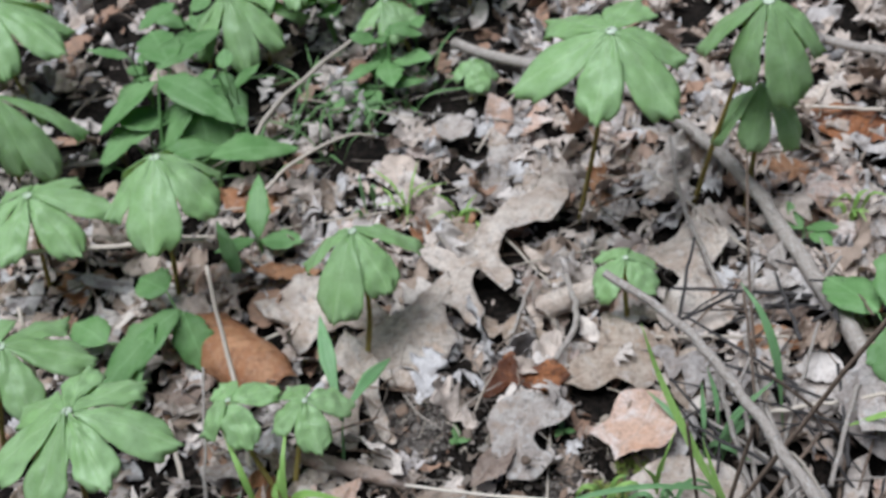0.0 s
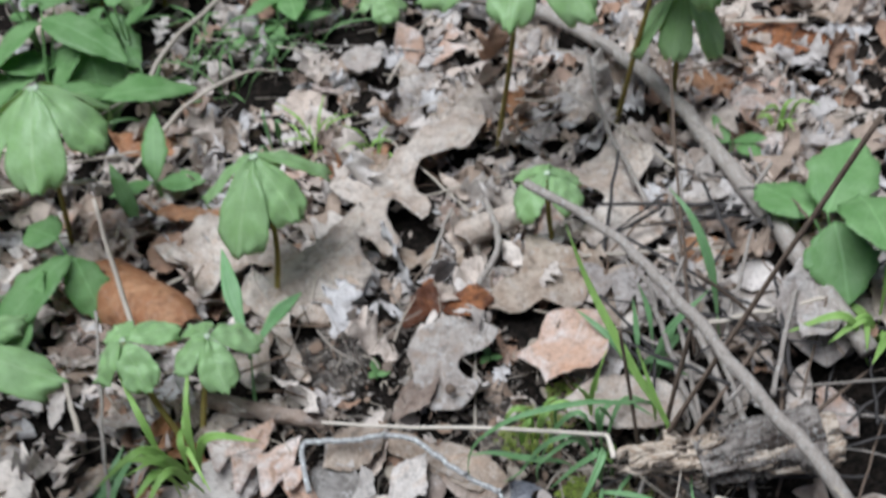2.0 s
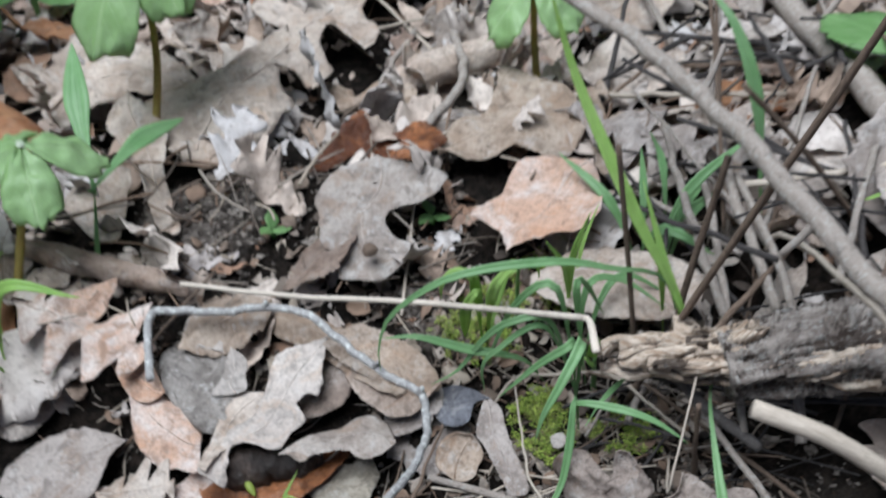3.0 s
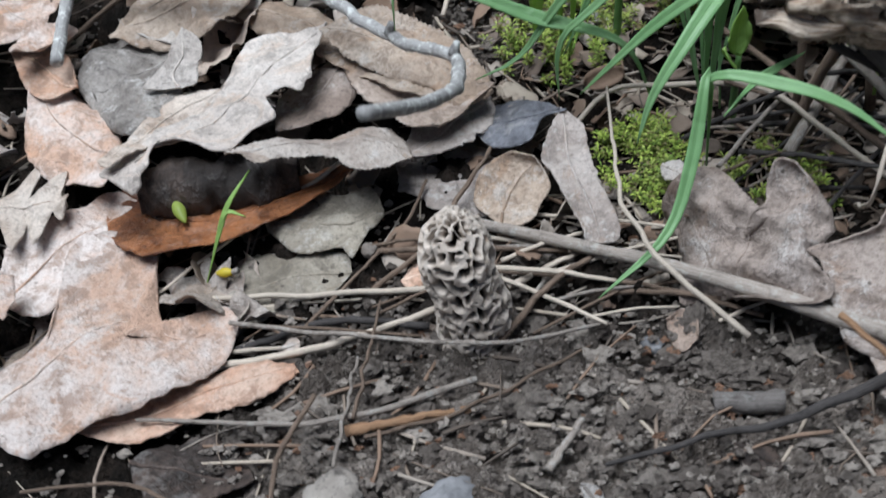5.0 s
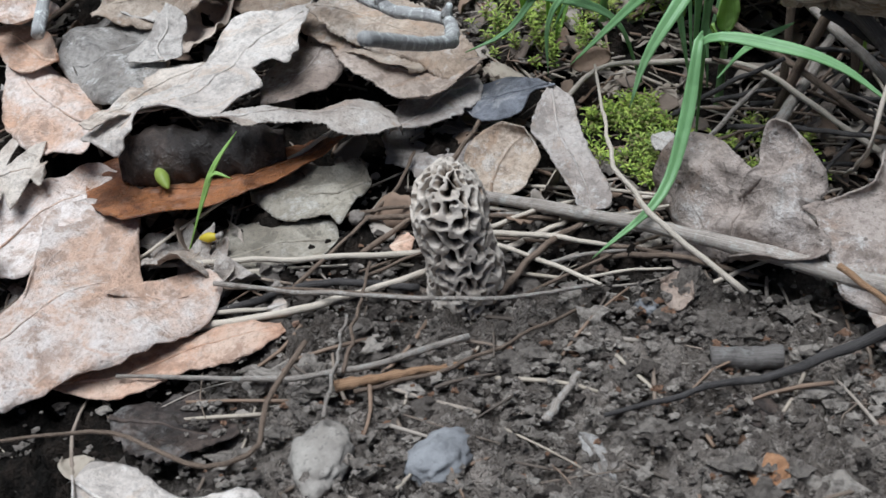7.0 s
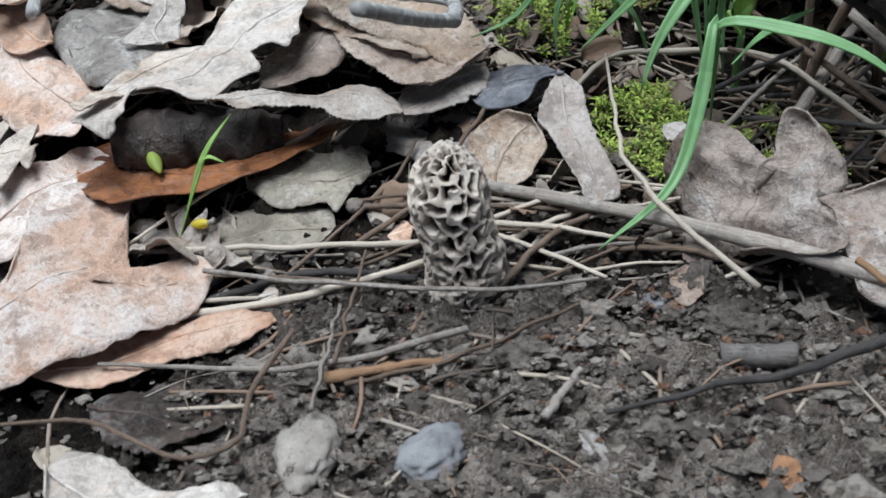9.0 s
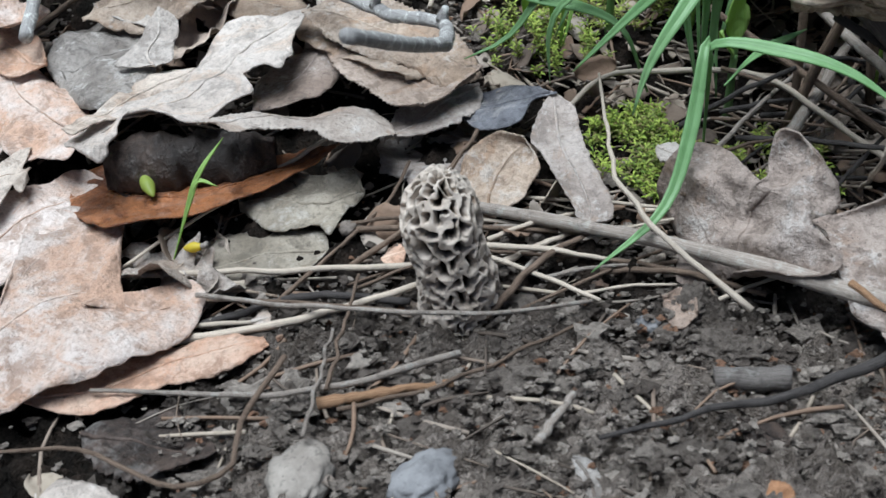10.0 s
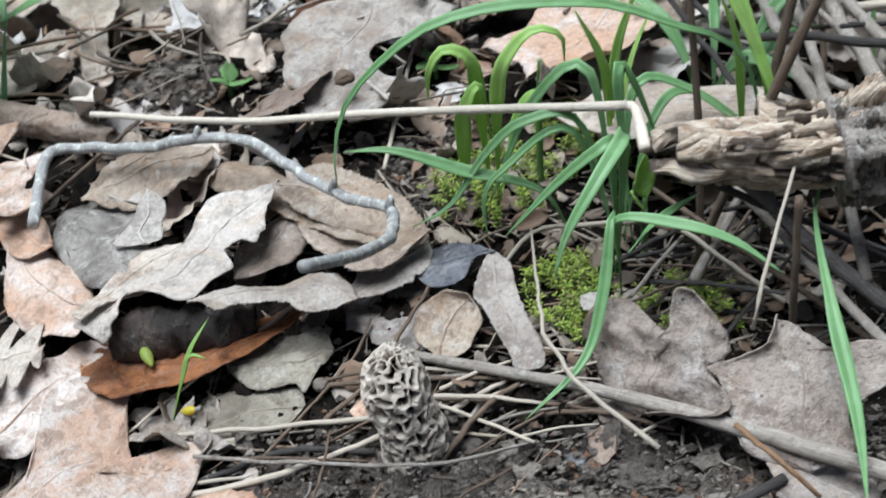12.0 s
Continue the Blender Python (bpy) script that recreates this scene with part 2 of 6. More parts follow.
def morel_material():
    m = Mat("morel_cap")
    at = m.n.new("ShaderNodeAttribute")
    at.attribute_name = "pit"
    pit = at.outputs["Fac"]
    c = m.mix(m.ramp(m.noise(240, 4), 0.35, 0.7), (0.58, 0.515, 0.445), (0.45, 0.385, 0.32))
    # pits: darker pigment, deepened to near black so their shade is painted too
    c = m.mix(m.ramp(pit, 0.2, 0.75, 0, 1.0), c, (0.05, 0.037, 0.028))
    c = m.mix(m.ramp(m.noise(900, 3), 0.52, 0.7, 0, 0.4), c, (0.24, 0.20, 0.165))
    c = m.mix(m.ramp(m.noise(150, 2), 0.66, 0.72, 0, 0.5), c, (0.30, 0.16, 0.08))
    return m.done(c, 0.8, m.noise(1300, 3), 0.0003, shine=0.12)


M_SOIL, M_CRUMB, M_MOREL = soil_material(), crumb_material(), morel_material()
M_LITTER = island_material("litter", [(0.66, 0.58, 0.51), (0.56, 0.48, 0.415), (0.56, 0.46, 0.38), (0.50, 0.46, 0.43), (0.38, 0.29, 0.225), (0.62, 0.56, 0.51), (0.34, 0.21, 0.14), (0.56, 0.53, 0.51)])
M_BITS = island_material("bits", [(0.40, 0.34, 0.27), (0.20, 0.155, 0.12), (0.10, 0.08, 0.065), (0.33, 0.285, 0.24), (0.22, 0.15, 0.105)])
M_MOSS = island_material("moss_green", [(0.24, 0.34, 0.05), (0.40, 0.50, 0.09), (0.14, 0.22, 0.035), (0.20, 0.19, 0.06), (0.34, 0.44, 0.08)])
M_STONE = stone_material("grey_stone", (0.15, 0.15, 0.155), (0.24, 0.24, 0.245))
M_PALESTONE = stone_material("pale_stone", (0.33, 0.30, 0.265), (0.22, 0.195, 0.17))
M_DARKSTONE = stone_material("dark_clod", (0.10, 0.085, 0.073), (0.21, 0.18, 0.155))


# ---- mesh helpers ----
def make_mesh(name, verts, faces, mat, uv=None, smooth=True):
    me = bpy.data.meshes.new(name)
    me.from_pydata([tuple(v) for v in verts], [], faces)
    if uv is not None:
        layer = me.uv_layers.new(name="UVMap")
        idx = np.empty(len(me.loops), dtype=np.int32)
        me.loops.foreach_get("vertex_index", idx)
        layer.data.foreach_set("uv", np.asarray(uv, dtype=np.float32)[idx].ravel())
    if smooth:
        me.polygons.foreach_set("use_smooth", [True] * len(me.polygons))
    if mat:
        me.materials.append(mat)
    me.update()
    return me


def part(name, me, parent=None, label=""):
    ob = new(name, me)
    if parent:
        ob.parent = parent
    if label:
        ob["label"] = label
    return ob


def thing(name, label, category, group="", kind="", me=None, at=None):
    ob = new(name, me)
    if at is not None:
        ob.matrix_world = at
    return tagged(ob, label, category, group, kind)


def shell(P, uv, thick):
    """A closed thin solid over a grid of points P[i, j]; returns verts, faces and uv."""
    n, k = P.shape[:2]
    du, dv = np.gradient(P, axis=1), np.gradient(P, axis=0)
    N = np.cross(du, dv)
    N /= np.linalg.norm(N, axis=2, keepdims=True) + 1e-12
    top, low = (P + N * thick / 2).reshape(-1, 3), (P - N * thick / 2).reshape(-1, 3)
    faces, o = [], n * k
    for i in range(n - 1):
        for j in range(k - 1):
            a, b, c, d = i * k + j, i * k + j + 1, (i + 1) * k + j + 1, (i + 1) * k + j
            faces.append((a, b, c, d)), faces.append((o + d, o + c, o + b, o + a))
    rim = [j for j in range(k)] + [i * k + k - 1 for i in range(1, n)] + [(n - 1) * k + j for j in range(k - 2, -1, -1)] + [i * k for i in range(n - 2, 0, -1)]
    for a, b in zip(rim, rim[1:] + rim[:1]):
        faces.append((b, a, o + a, o + b))
    flat = uv.reshape(-1, 2)
    return np.vstack([top, low]), faces, np.vstack([flat, flat])


def merged(pieces):
    """Several (verts, faces, uv) as one."""
    V, Fs, U, o = [], [], [], 0
    for v, f, u in pieces:
        V.append(v), U.append(u)
        Fs += [tuple(i + o for i in q) for q in f]
        o += len(v)
    return np.vstack(V), Fs, np.vstack(U)


def ripple(x, y, seed, freq):
    return noise.noise((x * freq, y * freq, seed * 3.7))


def crease(x, y, seed, freq):
    """Folds with sharp backs, as in a dry crumpled sheet."""
    return 0.45 - 2 * abs(noise.noise((x * freq, y * freq, seed * 2.9 + 40)))


def curve(points, n):
    """n places along a smooth line through the points."""
    p = np.array(points, dtype=float)
    if len(p) == 2:
        t = np.linspace(0, 1, n)[:, None]
        return p[0] * (1 - t) + p[1] * t
    q = np.vstack([2 * p[0] - p[1], p, 2 * p[-1] - p[-2]])
    d = np.concatenate([[0], np.cumsum(np.linalg.norm(np.diff(p, axis=0), axis=1))])
    out = []
    for s in np.linspace(0, d[-1], n):
        i = min(int(np.searchsorted(d, s, "right")) - 1, len(p) - 2)
        t = (s - d[i]) / (d[i + 1] - d[i] + 1e-12)
        a, b, c, e = q[i], q[i + 1], q[i + 2], q[i + 3]
        out.append(0.5 * (2 * b + (c - a) * t + (2 * a - 5 * b + 4 * c - e) * t * t + (3 * b - a - 3 * c + e) * t ** 3))
    return np.array(out)


def tube(points, r0, r1, n=24, sides=8, wob=0.12, seed=0, bend=0.0):
    """A rough round stem along the points; returns verts, faces, uv."""
    C = curve(points, n)
    for i in range(n):
        k = min(i, n - 1 - i) / n
        C[i] += bend * min(1, 6 * k) * np.array([noise.noise((i * 0.35, seed, 0)), noise.noise((i * 0.35, seed, 9)), 0.6 * noise.noise((i * 0.35, seed, 5))])
    T = np.gradient(C, axis=0)
    T /= np.linalg.norm(T, axis=1, keepdims=True) + 1e-12
    length = np.linalg.norm(np.diff(C, axis=0), axis=1).sum()
    ref = np.array((0.0, 0.0, 1.0)) if abs(T[0][2]) < 0.9 else np.array((1.0, 0.0, 0.0))
    V, U, faces = [], [], []
    for i in range(n):
        x = np.cross(T[i], ref)
        x /= np.linalg.norm(x) + 1e-12
        y = np.cross(x, T[i])
        r = (r0 + (r1 - r0) * i / (n - 1)) * (1 + wob * noise.noise((i * 0.8, seed * 2.1, 3)))
        for j in range(sides):
            a = 2 * math.pi * j / sides
            k = r * (1 + wob * noise.noise((math.cos(a) * 1.5, math.sin(a) * 1.5, i * 0.5 + seed)))
            V.append(C[i] + k * (math.cos(a) * x + math.sin(a) * y))
            U.append((min(j, sides - j) / sides * 0.25, i / (n - 1) * length * 4))
    for i in range(n - 1):
        for j in range(sides):
            k = (j + 1) % sides
            faces.append((i * sides + j, (i + 1) * sides + j, (i + 1) * sides + k, i * sides + k))
    faces.append(tuple(range(sides))), faces.append(tuple((n - 1) * sides + j for j in range(sides - 1, -1, -1)))
    return np.array(V), faces, np.array(U)


def half_width(kind, s, side, seed):
    """The half width of a leaf at s (0 base, 1 tip), in parts of the largest."""
    if kind == "ovate":
        e = math.sin(math.pi * s ** 0.8) ** 0.85 if 0 < s < 1 else 0.0
        return e * (1 + 0.22 * noise.noise((s * 9, side * 5, seed * 1.7)) + 0.14 * noise.noise((s * 30, side * 5, seed)) - 0.45 * max(0.0, noise.noise((s * 7 + 5, side * 3, seed * 2.3)) - 0.25)) + 0.012
    if kind == "round":
        return math.sqrt(max(0.0, 1 - (2 * s - 1) ** 2)) * (1 + 0.22 * noise.noise((s * 6, side * 3, seed)) + 0.10 * noise.noise((s * 25, side * 3, seed))) + 0.012
    if kind == "strip":
        return (min(1, s * 7) * min(1, (1 - s) * 4)) ** 0.6 + 0.02
    lobes = 3.6 + 0.5 * side
    env = (math.sin(math.pi * min(1, s * 0.93 + 0.02) ** 1.15) ** 0.7) if s < 1 else 0.0
    lobe = abs(math.cos(math.pi * (s * lobes + 0.15 * side + 0.13 * seed))) ** 1.15
    return max(0.03, env * (0.20 + 0.80 * lobe) * (1 + 0.35 * noise.noise((s * 4, side * 7, seed)) + 0.16 * noise.noise((s * 26, side * 7, seed))))


def leaf_blade(kind, length, width, seed, across=0.0, along=0.0, wave=0.004, n=40, k=9, thick=0.0004, twist=0.0):
    """A leaf blade with its base at the origin and its tip along y; across and along bend it (1 / radius)."""
    sweep = 0.55 if kind == "oak" else 0.15
    P, U = np.zeros((n, k, 3)), np.zeros((n, k, 2))
    for i in range(n):
        s = i / (n - 1)
        for j in range(k):
            u = 2 * j / (k - 1) - 1
            w = half_width(kind, s, 1 if u > 0 else -1, seed) * width / 2
            a = u * w
            y = s * length * (0.93 if kind == "oak" else 1.0) + sweep * abs(a) * (1 - 0.7 * s)
            z = wave * (ripple(a, y, seed, 28) + 0.5 * ripple(a, y, seed + 5, 70)) + abs(u) * wave * 1.1 * ripple(y, 0.3 if u > 0 else 0.9, seed + 2, 45)
            z += wave * (0.8 * crease(a, y, seed + 1, 30) + 0.45 * crease(a, y, seed + 6, 75) + 0.2 * crease(a, y, seed + 8, 170))
            z += 0.13 * wave * abs(((7 * s - 3.5 * abs(a) / length) % 1) - 0.5)
            x = a
            if across:
                x, z = math.sin(a * across) / across, z + (1 - math.cos(a * across)) / across
            if along:
                y, z = math.sin(y * along) / along, z + (1 - math.cos(y * along)) / along
            if twist:
                c, q = math.cos(twist * s), math.sin(twist * s)
                x, z = c * x - q * z, q * x + c * z
            P[i, j], U[i, j] = (x, y, z), (u * max(w, 1e-4) / (width / 2), s)
    return shell(P, U, thick)


def shaped_blade(length, left, right, seed, across=0.0, along=0.0, wave=0.002, teeth=0.0, n=84, k=19, thick=0.0004):
    """A leaf blade whose two edges run from the base to the tip through rows of (along, across) in parts of its length."""
    edges = []
    for side in (left, right):
        C = curve([(0.0, 0.0), *[(x, y) for y, x in side], (0.0, 1.0)], n * 4)
        run = np.concatenate([[0], np.cumsum(np.linalg.norm(np.diff(C, axis=0), axis=1))])
        q = np.linspace(0, run[-1], n)
        edges.append(np.stack([np.interp(q, run, C[:, 0]), np.interp(q, run, C[:, 1])], 1) * length)
    L, R = edges
    for i in range(1, n - 1):
        d = (R[i] - L[i]) / (np.linalg.norm(R[i] - L[i]) + 1e-9)
        for E, g in ((L, -1), (R, 1)):
            E[i] = E[i] + g * d * (0.016 * length * noise.noise((i * 0.33, g * 4, seed)) + teeth * (i % 2))
    mid = (L + R) / 2
    w = n // 7
    pad = np.vstack([np.repeat(mid[:1], w, 0), mid, np.repeat(mid[-1:], w, 0)])
    fair = np.stack([np.convolve(pad[:, c], np.ones(2 * w + 1) / (2 * w + 1), "valid") for c in (0, 1)], 1)
    ease = np.minimum(1, np.minimum(np.arange(n), np.arange(n)[::-1]) / w)[:, None]
    mid = fair * ease + mid * (1 - ease)
    widest = max(np.linalg.norm(R - L, axis=1)) / 2
    P, U = np.zeros((n, k, 3)), np.zeros((n, k, 2))
    for i in range(n):
        for j in range(k):
            u = 2 * j / (k - 1) - 1
            a, y = mid[i] + ((R[i] - mid[i]) * u if u > 0 else (L[i] - mid[i]) * -u)
            x = a
            z = wave * (ripple(a, y, seed, 28) + 0.5 * ripple(a, y, seed + 5, 70)) + u * u * wave * 1.2 * ripple(a, y, seed + 2, 60)
            z += abs(u) ** 3 * wave * 1.7 * ripple(y, 0.2 if u > 0 else 0.8, seed + 3, 38)
            z += wave * (0.7 * crease(a, y, seed + 1, 34) + 0.45 * crease(a, y, seed + 6, 80) + 0.22 * crease(a, y, seed + 8, 180))
            if across:
                x, z = math.sin(a * across) / across, z + (1 - math.cos(a * across)) / across
            if along:
                y, z = math.sin(y * along) / along, z + (1 - math.cos(y * along)) / along
            P[i, j], U[i, j] = (x, y, z), (u * np.linalg.norm(R[i] - L[i]) / 2 / widest, i / (n - 1))
    return shell(P, U, thick)


def ribs(v, lines, radius=0.0006, stalk=0.0, seed=1):
    """Raised ribs along rows of vertices of a blade, with the stalk that the first one ends in."""
    pieces = []
    for q, row in enumerate(lines):
        C = v[row]
        if stalk and q == 0:
            d = (C[0] - C[2]) / (np.linalg.norm(C[0] - C[2]) + 1e-9)
            C = np.vstack([C[0] + d * stalk + (0.1 * stalk, 0, 0.15 * stalk), C[0] + d * stalk * 0.5, C])
        pieces.append(tube(C[::2] if len(C) > 12 else C, radius * (1.5 if q == 0 else 1.0), radius * 0.35, 22, 6, 0.1, seed))
    return merged(pieces)


def rolled_blade(a, b, radius, first, last, seed, taper=0.15, thick=0.0004, n=40, k=26, wave=0.0012):
    """A leaf rolled round the line from a to b, from the angle first to last (degrees; 0 beyond, 90 above, 180 before)."""
    a, b = np.array(a, dtype=float), np.array(b, dtype=float)
    ax = (b - a) / np.linalg.norm(b - a)
    up = np.array((0.0, 0.0, 1.0)) - ax * ax[2]
    up /= np.linalg.norm(up)
    out = np.cross(up, ax)
    out = out if out[1] > 0 else -out
    P, U = np.zeros((n, k, 3)), np.zeros((n, k, 2))
    for i in range(n):
        s = i / (n - 1)
        r = radius * (1 - taper * s) * (0.55 + 0.45 * min(1, 5 * s, 5 * (1 - s)))
        f0 = first + 22 * noise.noise((s * 5, seed, 1)) + 9 * noise.noise((s * 16, seed, 1))
        f1 = last + 22 * noise.noise((s * 5, seed, 7)) + 9 * noise.noise((s * 16, seed, 7))
        for j in range(k):
            q = j / (k - 1)
            ang = radians(f0 + (f1 - f0) * q)
            w = r + wave * noise.noise((s * 7, q * 4, seed)) + 0.4 * wave * noise.noise((s * 22, q * 11, seed)) + 0.3 * wave * abs(((s * 9 + 0.6 * abs(q - 0.5)) % 1) - 0.5)
            P[i, j], U[i, j] = a + (b - a) * s + w * (math.cos(ang) * out + math.sin(ang) * up), (2 * q - 1, s)
    return shell(P, U, thick)


def lay(base, tip, roll=0.0):
    """The pose of a leaf whose base and tip lie there, leaning by roll degrees."""
    b, t = Vector(base), Vector(tip)
    y = (t - b).normalized()
    x = y.cross(Vector((0, 0, 1))).normalized()
    z = x.cross(y)
    m = Matrix((x, y, z)).transposed().to_4x4()
    return Matrix.Translation(b) @ m @ pose(0, 0, 0, 0, roll, 0)


def blade_strip(points, width, n=18, fold=0.25, thick=0.0004, turn=0.0, tip=0.55, base=0.15):
    """A grass blade along the points, folded along its middle."""
    C = curve(points, n)
    T = np.gradient(C, axis=0)
    T /= np.linalg.norm(T, axis=1, keepdims=True) + 1e-12
    P, U = np.zeros((n, 5, 3)), np.zeros((n, 5, 2))
    for i in range(n):
        s = i / (n - 1)
        x = np.cross(T[i], (math.sin(turn), -0.75, 1.0))
        x /= np.linalg.norm(x) + 1e-12
        up = np.cross(x, T[i])
        w = width / 2 * min(1.0, base + 2.6 * s ** 1.8) * (1 - max(0.0, (s - tip) / (1 - tip)) ** 1.6 * 0.96)
        for j in range(5):
            u = j / 2 - 1
            P[i, j], U[i, j] = C[i] + x * u * w + up * abs(u) * w * fold, (u, s)
    return shell(P, U, thick)


def ground_z(x, y):
    """The lie of the ground: bare soil before a low bank of litter, with a hollow under the log."""
    z = -0.012 + 0.034 * math.exp(-((y - 0.72) / 0.09) ** 2)
    z -= 0.020 * math.exp(-((x - 0.268) / 0.032) ** 2 - ((y - 0.562) / 0.026) ** 2)
    return z + 0.003 * noise.noise((x * 9, y * 9, 1.3))


# ---- ground ----
def spaced(lo, a, b, hi, fine, mid, far):
    """Grid lines: fine from a to b, mid out to lo and hi, then ever wider to the horizon."""
    out = list(np.arange(a, b, fine))
    left, right = list(np.arange(a - mid, lo, -mid)), list(np.arange(b, hi, mid))
    step, x = mid, lo
    while x > -far:
        step *= 1.5
        x -= step
        left.append(x)
    step, x = mid, hi
    while x < far:
        right.append(x)
        step *= 1.5
        x += step
    return np.array(left[::-1] + out + right)


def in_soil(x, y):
    """How bare the soil is there, 0 to 1; the fade at the right also paints in wet soil and shade."""
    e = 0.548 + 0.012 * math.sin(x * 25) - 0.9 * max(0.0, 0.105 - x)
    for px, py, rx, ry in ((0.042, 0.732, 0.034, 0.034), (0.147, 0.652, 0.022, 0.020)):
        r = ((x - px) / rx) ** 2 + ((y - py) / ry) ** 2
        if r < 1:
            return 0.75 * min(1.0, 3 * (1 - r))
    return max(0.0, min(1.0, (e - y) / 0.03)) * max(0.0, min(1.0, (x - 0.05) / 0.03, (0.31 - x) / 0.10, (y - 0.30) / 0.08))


def build_ground():
    xs, ys = spaced(-0.7, 0.0, 0.3, 0.9, 0.0010, 0.008, 60), spaced(0.1, 0.45, 0.66, 1.6, 0.0010, 0.009, 60)
    V = []
    for y in ys:
        near_y = 0.3 < y < 0.75
        for x in xs:
            z = ground_z(x, y)
            if near_y and -0.05 < x < 0.4:
                d = noise.voronoi((x * 130, y * 130, 0.5))[0]
                e = noise.voronoi((x * 340 + 3 * z, y * 340, 1.5))[0]
                z += 0.0058 * (0.5 - d[0]) + 0.0040 * (0.5 - e[0]) + 0.0060 * noise.noise((x * 60, y * 60, 4))
                z += 0.0030 * noise.noise((x * 150, y * 150, 7)) + 0.0036 * noise.noise((x * 330, y * 330, 2)) * (0.6 + noise.noise((x * 40, y * 40, 9)))
            elif abs(x) < 2 and abs(y) < 3:
                z += 0.006 * noise.noise((x * 30, y * 30, 4))
            V.append((x, y, z))
    k = len(xs)
    faces = [(i * k + j, i * k + j + 1, (i + 1) * k + j + 1, (i + 1) * k + j) for i in range(len(ys) - 1) for j in range(k - 1)]
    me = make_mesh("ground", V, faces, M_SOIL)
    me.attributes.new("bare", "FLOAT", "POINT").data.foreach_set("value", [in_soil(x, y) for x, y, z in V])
    ob = new("ground", me)
    tagged(ob, "dark damp woodland soil with crumbs and litter, near-black for shade under leaves", "ground", kind="structure")


build_ground()


# ---- the morel ----
def build_morel(x, y):
    rng = np.random.default_rng(4)
    n, k, tall, thick = 260, 340, 0.0465, 0.0089
    root = thing("morel_mushroom", "small grey morel with a ridged, pitted cap, standing in soil", "mushroom", at=Matrix.Translation((x, y, -0.0165)))
    # outline of the cap from its foot to the top of its dome, by length along the outline
    t = np.linspace(0, 1, 400)
    rr = thick * (0.88 + 0.13 * np.sin(math.pi * np.clip(t * 1.1, 0, 1))) * np.sqrt(np.clip(1 - np.clip((t - 0.74) / 0.26, 0, 1) ** 2.1, 0, 1))
    zz = tall * t
    run = np.concatenate([[0], np.cumsum(np.hypot(np.diff(rr), np.diff(zz)))])
    s = np.linspace(0, run[-1], n)
    R, Z = np.interp(s, run, rr), np.interp(s, run, zz)
    dR, dZ = np.gradient(R), np.gradient(Z)
    ln = np.hypot(dR, dZ)
    nr, nz = dZ / ln, -dR / ln
    ang = 2 * math.pi * np.arange(k) / k
    ca, sa = np.cos(ang), np.sin(ang)
    base = np.stack([R[:, None] * ca, R[:, None] * sa, np.repeat(Z[:, None], k, 1)], 2)
    norm = np.stack([nr[:, None] * ca, nr[:, None] * sa, np.repeat(nz[:, None], k, 1)], 2)
    flat = base.reshape(-1, 3)
    seeds = []
    for q in rng.permutation(len(flat)):
        p = flat[q] * (1, 1, 0.66)
        if all(np.sum((p - o) ** 2) > rng.uniform(0.0021, 0.0034) ** 2 for o in seeds):
            seeds.append(p)
        if len(seeds) > 290:
            break
    S = np.array(seeds)
    warp = np.array([(noise.noise(Vector(p) * 260), noise.noise(Vector(p) * 260 + Vector((9, 0, 0))), noise.noise(Vector(p) * 260 + Vector((0, 7, 0)))) for p in flat]) * 0.0025
    warp += np.array([(noise.noise(Vector(p) * 620), noise.noise(Vector(p) * 620 + Vector((9, 0, 0))), noise.noise(Vector(p) * 620 + Vector((0, 7, 0)))) for p in flat]) * 0.0009
    wall = np.array([noise.noise(Vector(p) * 420 + Vector((0, 0, 5))) for p in flat]) * 0.0004
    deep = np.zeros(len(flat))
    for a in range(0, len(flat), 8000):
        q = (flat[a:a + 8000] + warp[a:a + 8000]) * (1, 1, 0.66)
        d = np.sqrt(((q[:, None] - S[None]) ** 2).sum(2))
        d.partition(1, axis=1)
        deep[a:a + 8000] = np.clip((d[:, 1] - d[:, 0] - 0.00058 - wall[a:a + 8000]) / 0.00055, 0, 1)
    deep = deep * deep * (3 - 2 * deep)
    swell = np.array([noise.noise(Vector(p) * 75 + Vector((3, 1, 0))) + 0.4 * noise.noise(Vector(p) * 330) for p in flat])
    N = norm.reshape(-1, 3)
    V = flat + N * (0.0020 * swell - 0.0044 * deep)[:, None]
    V[:, 0] -= 0.0020 * (flat[:, 2] / tall) ** 1.5
    faces = [(i * k + j, i * k + (j + 1) % k, (i + 1) * k + (j + 1) % k, (i + 1) * k + j) for i in range(n - 1) for j in range(k)]
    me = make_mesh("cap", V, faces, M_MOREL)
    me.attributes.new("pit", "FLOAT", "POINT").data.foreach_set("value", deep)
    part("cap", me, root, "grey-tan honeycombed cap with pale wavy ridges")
    v, f, u = tube([(0.001, 0, -0.006), (0.001, 0, 0.002), (0, 0, 0.006)], 0.0065, 0.0072, 10, 16, 0.1, 3)
    part("stalk", make_mesh("stalk", v, f, M_PALESTONE, u), root, "short pale stalk")


build_morel(0.1285, 0.5345)


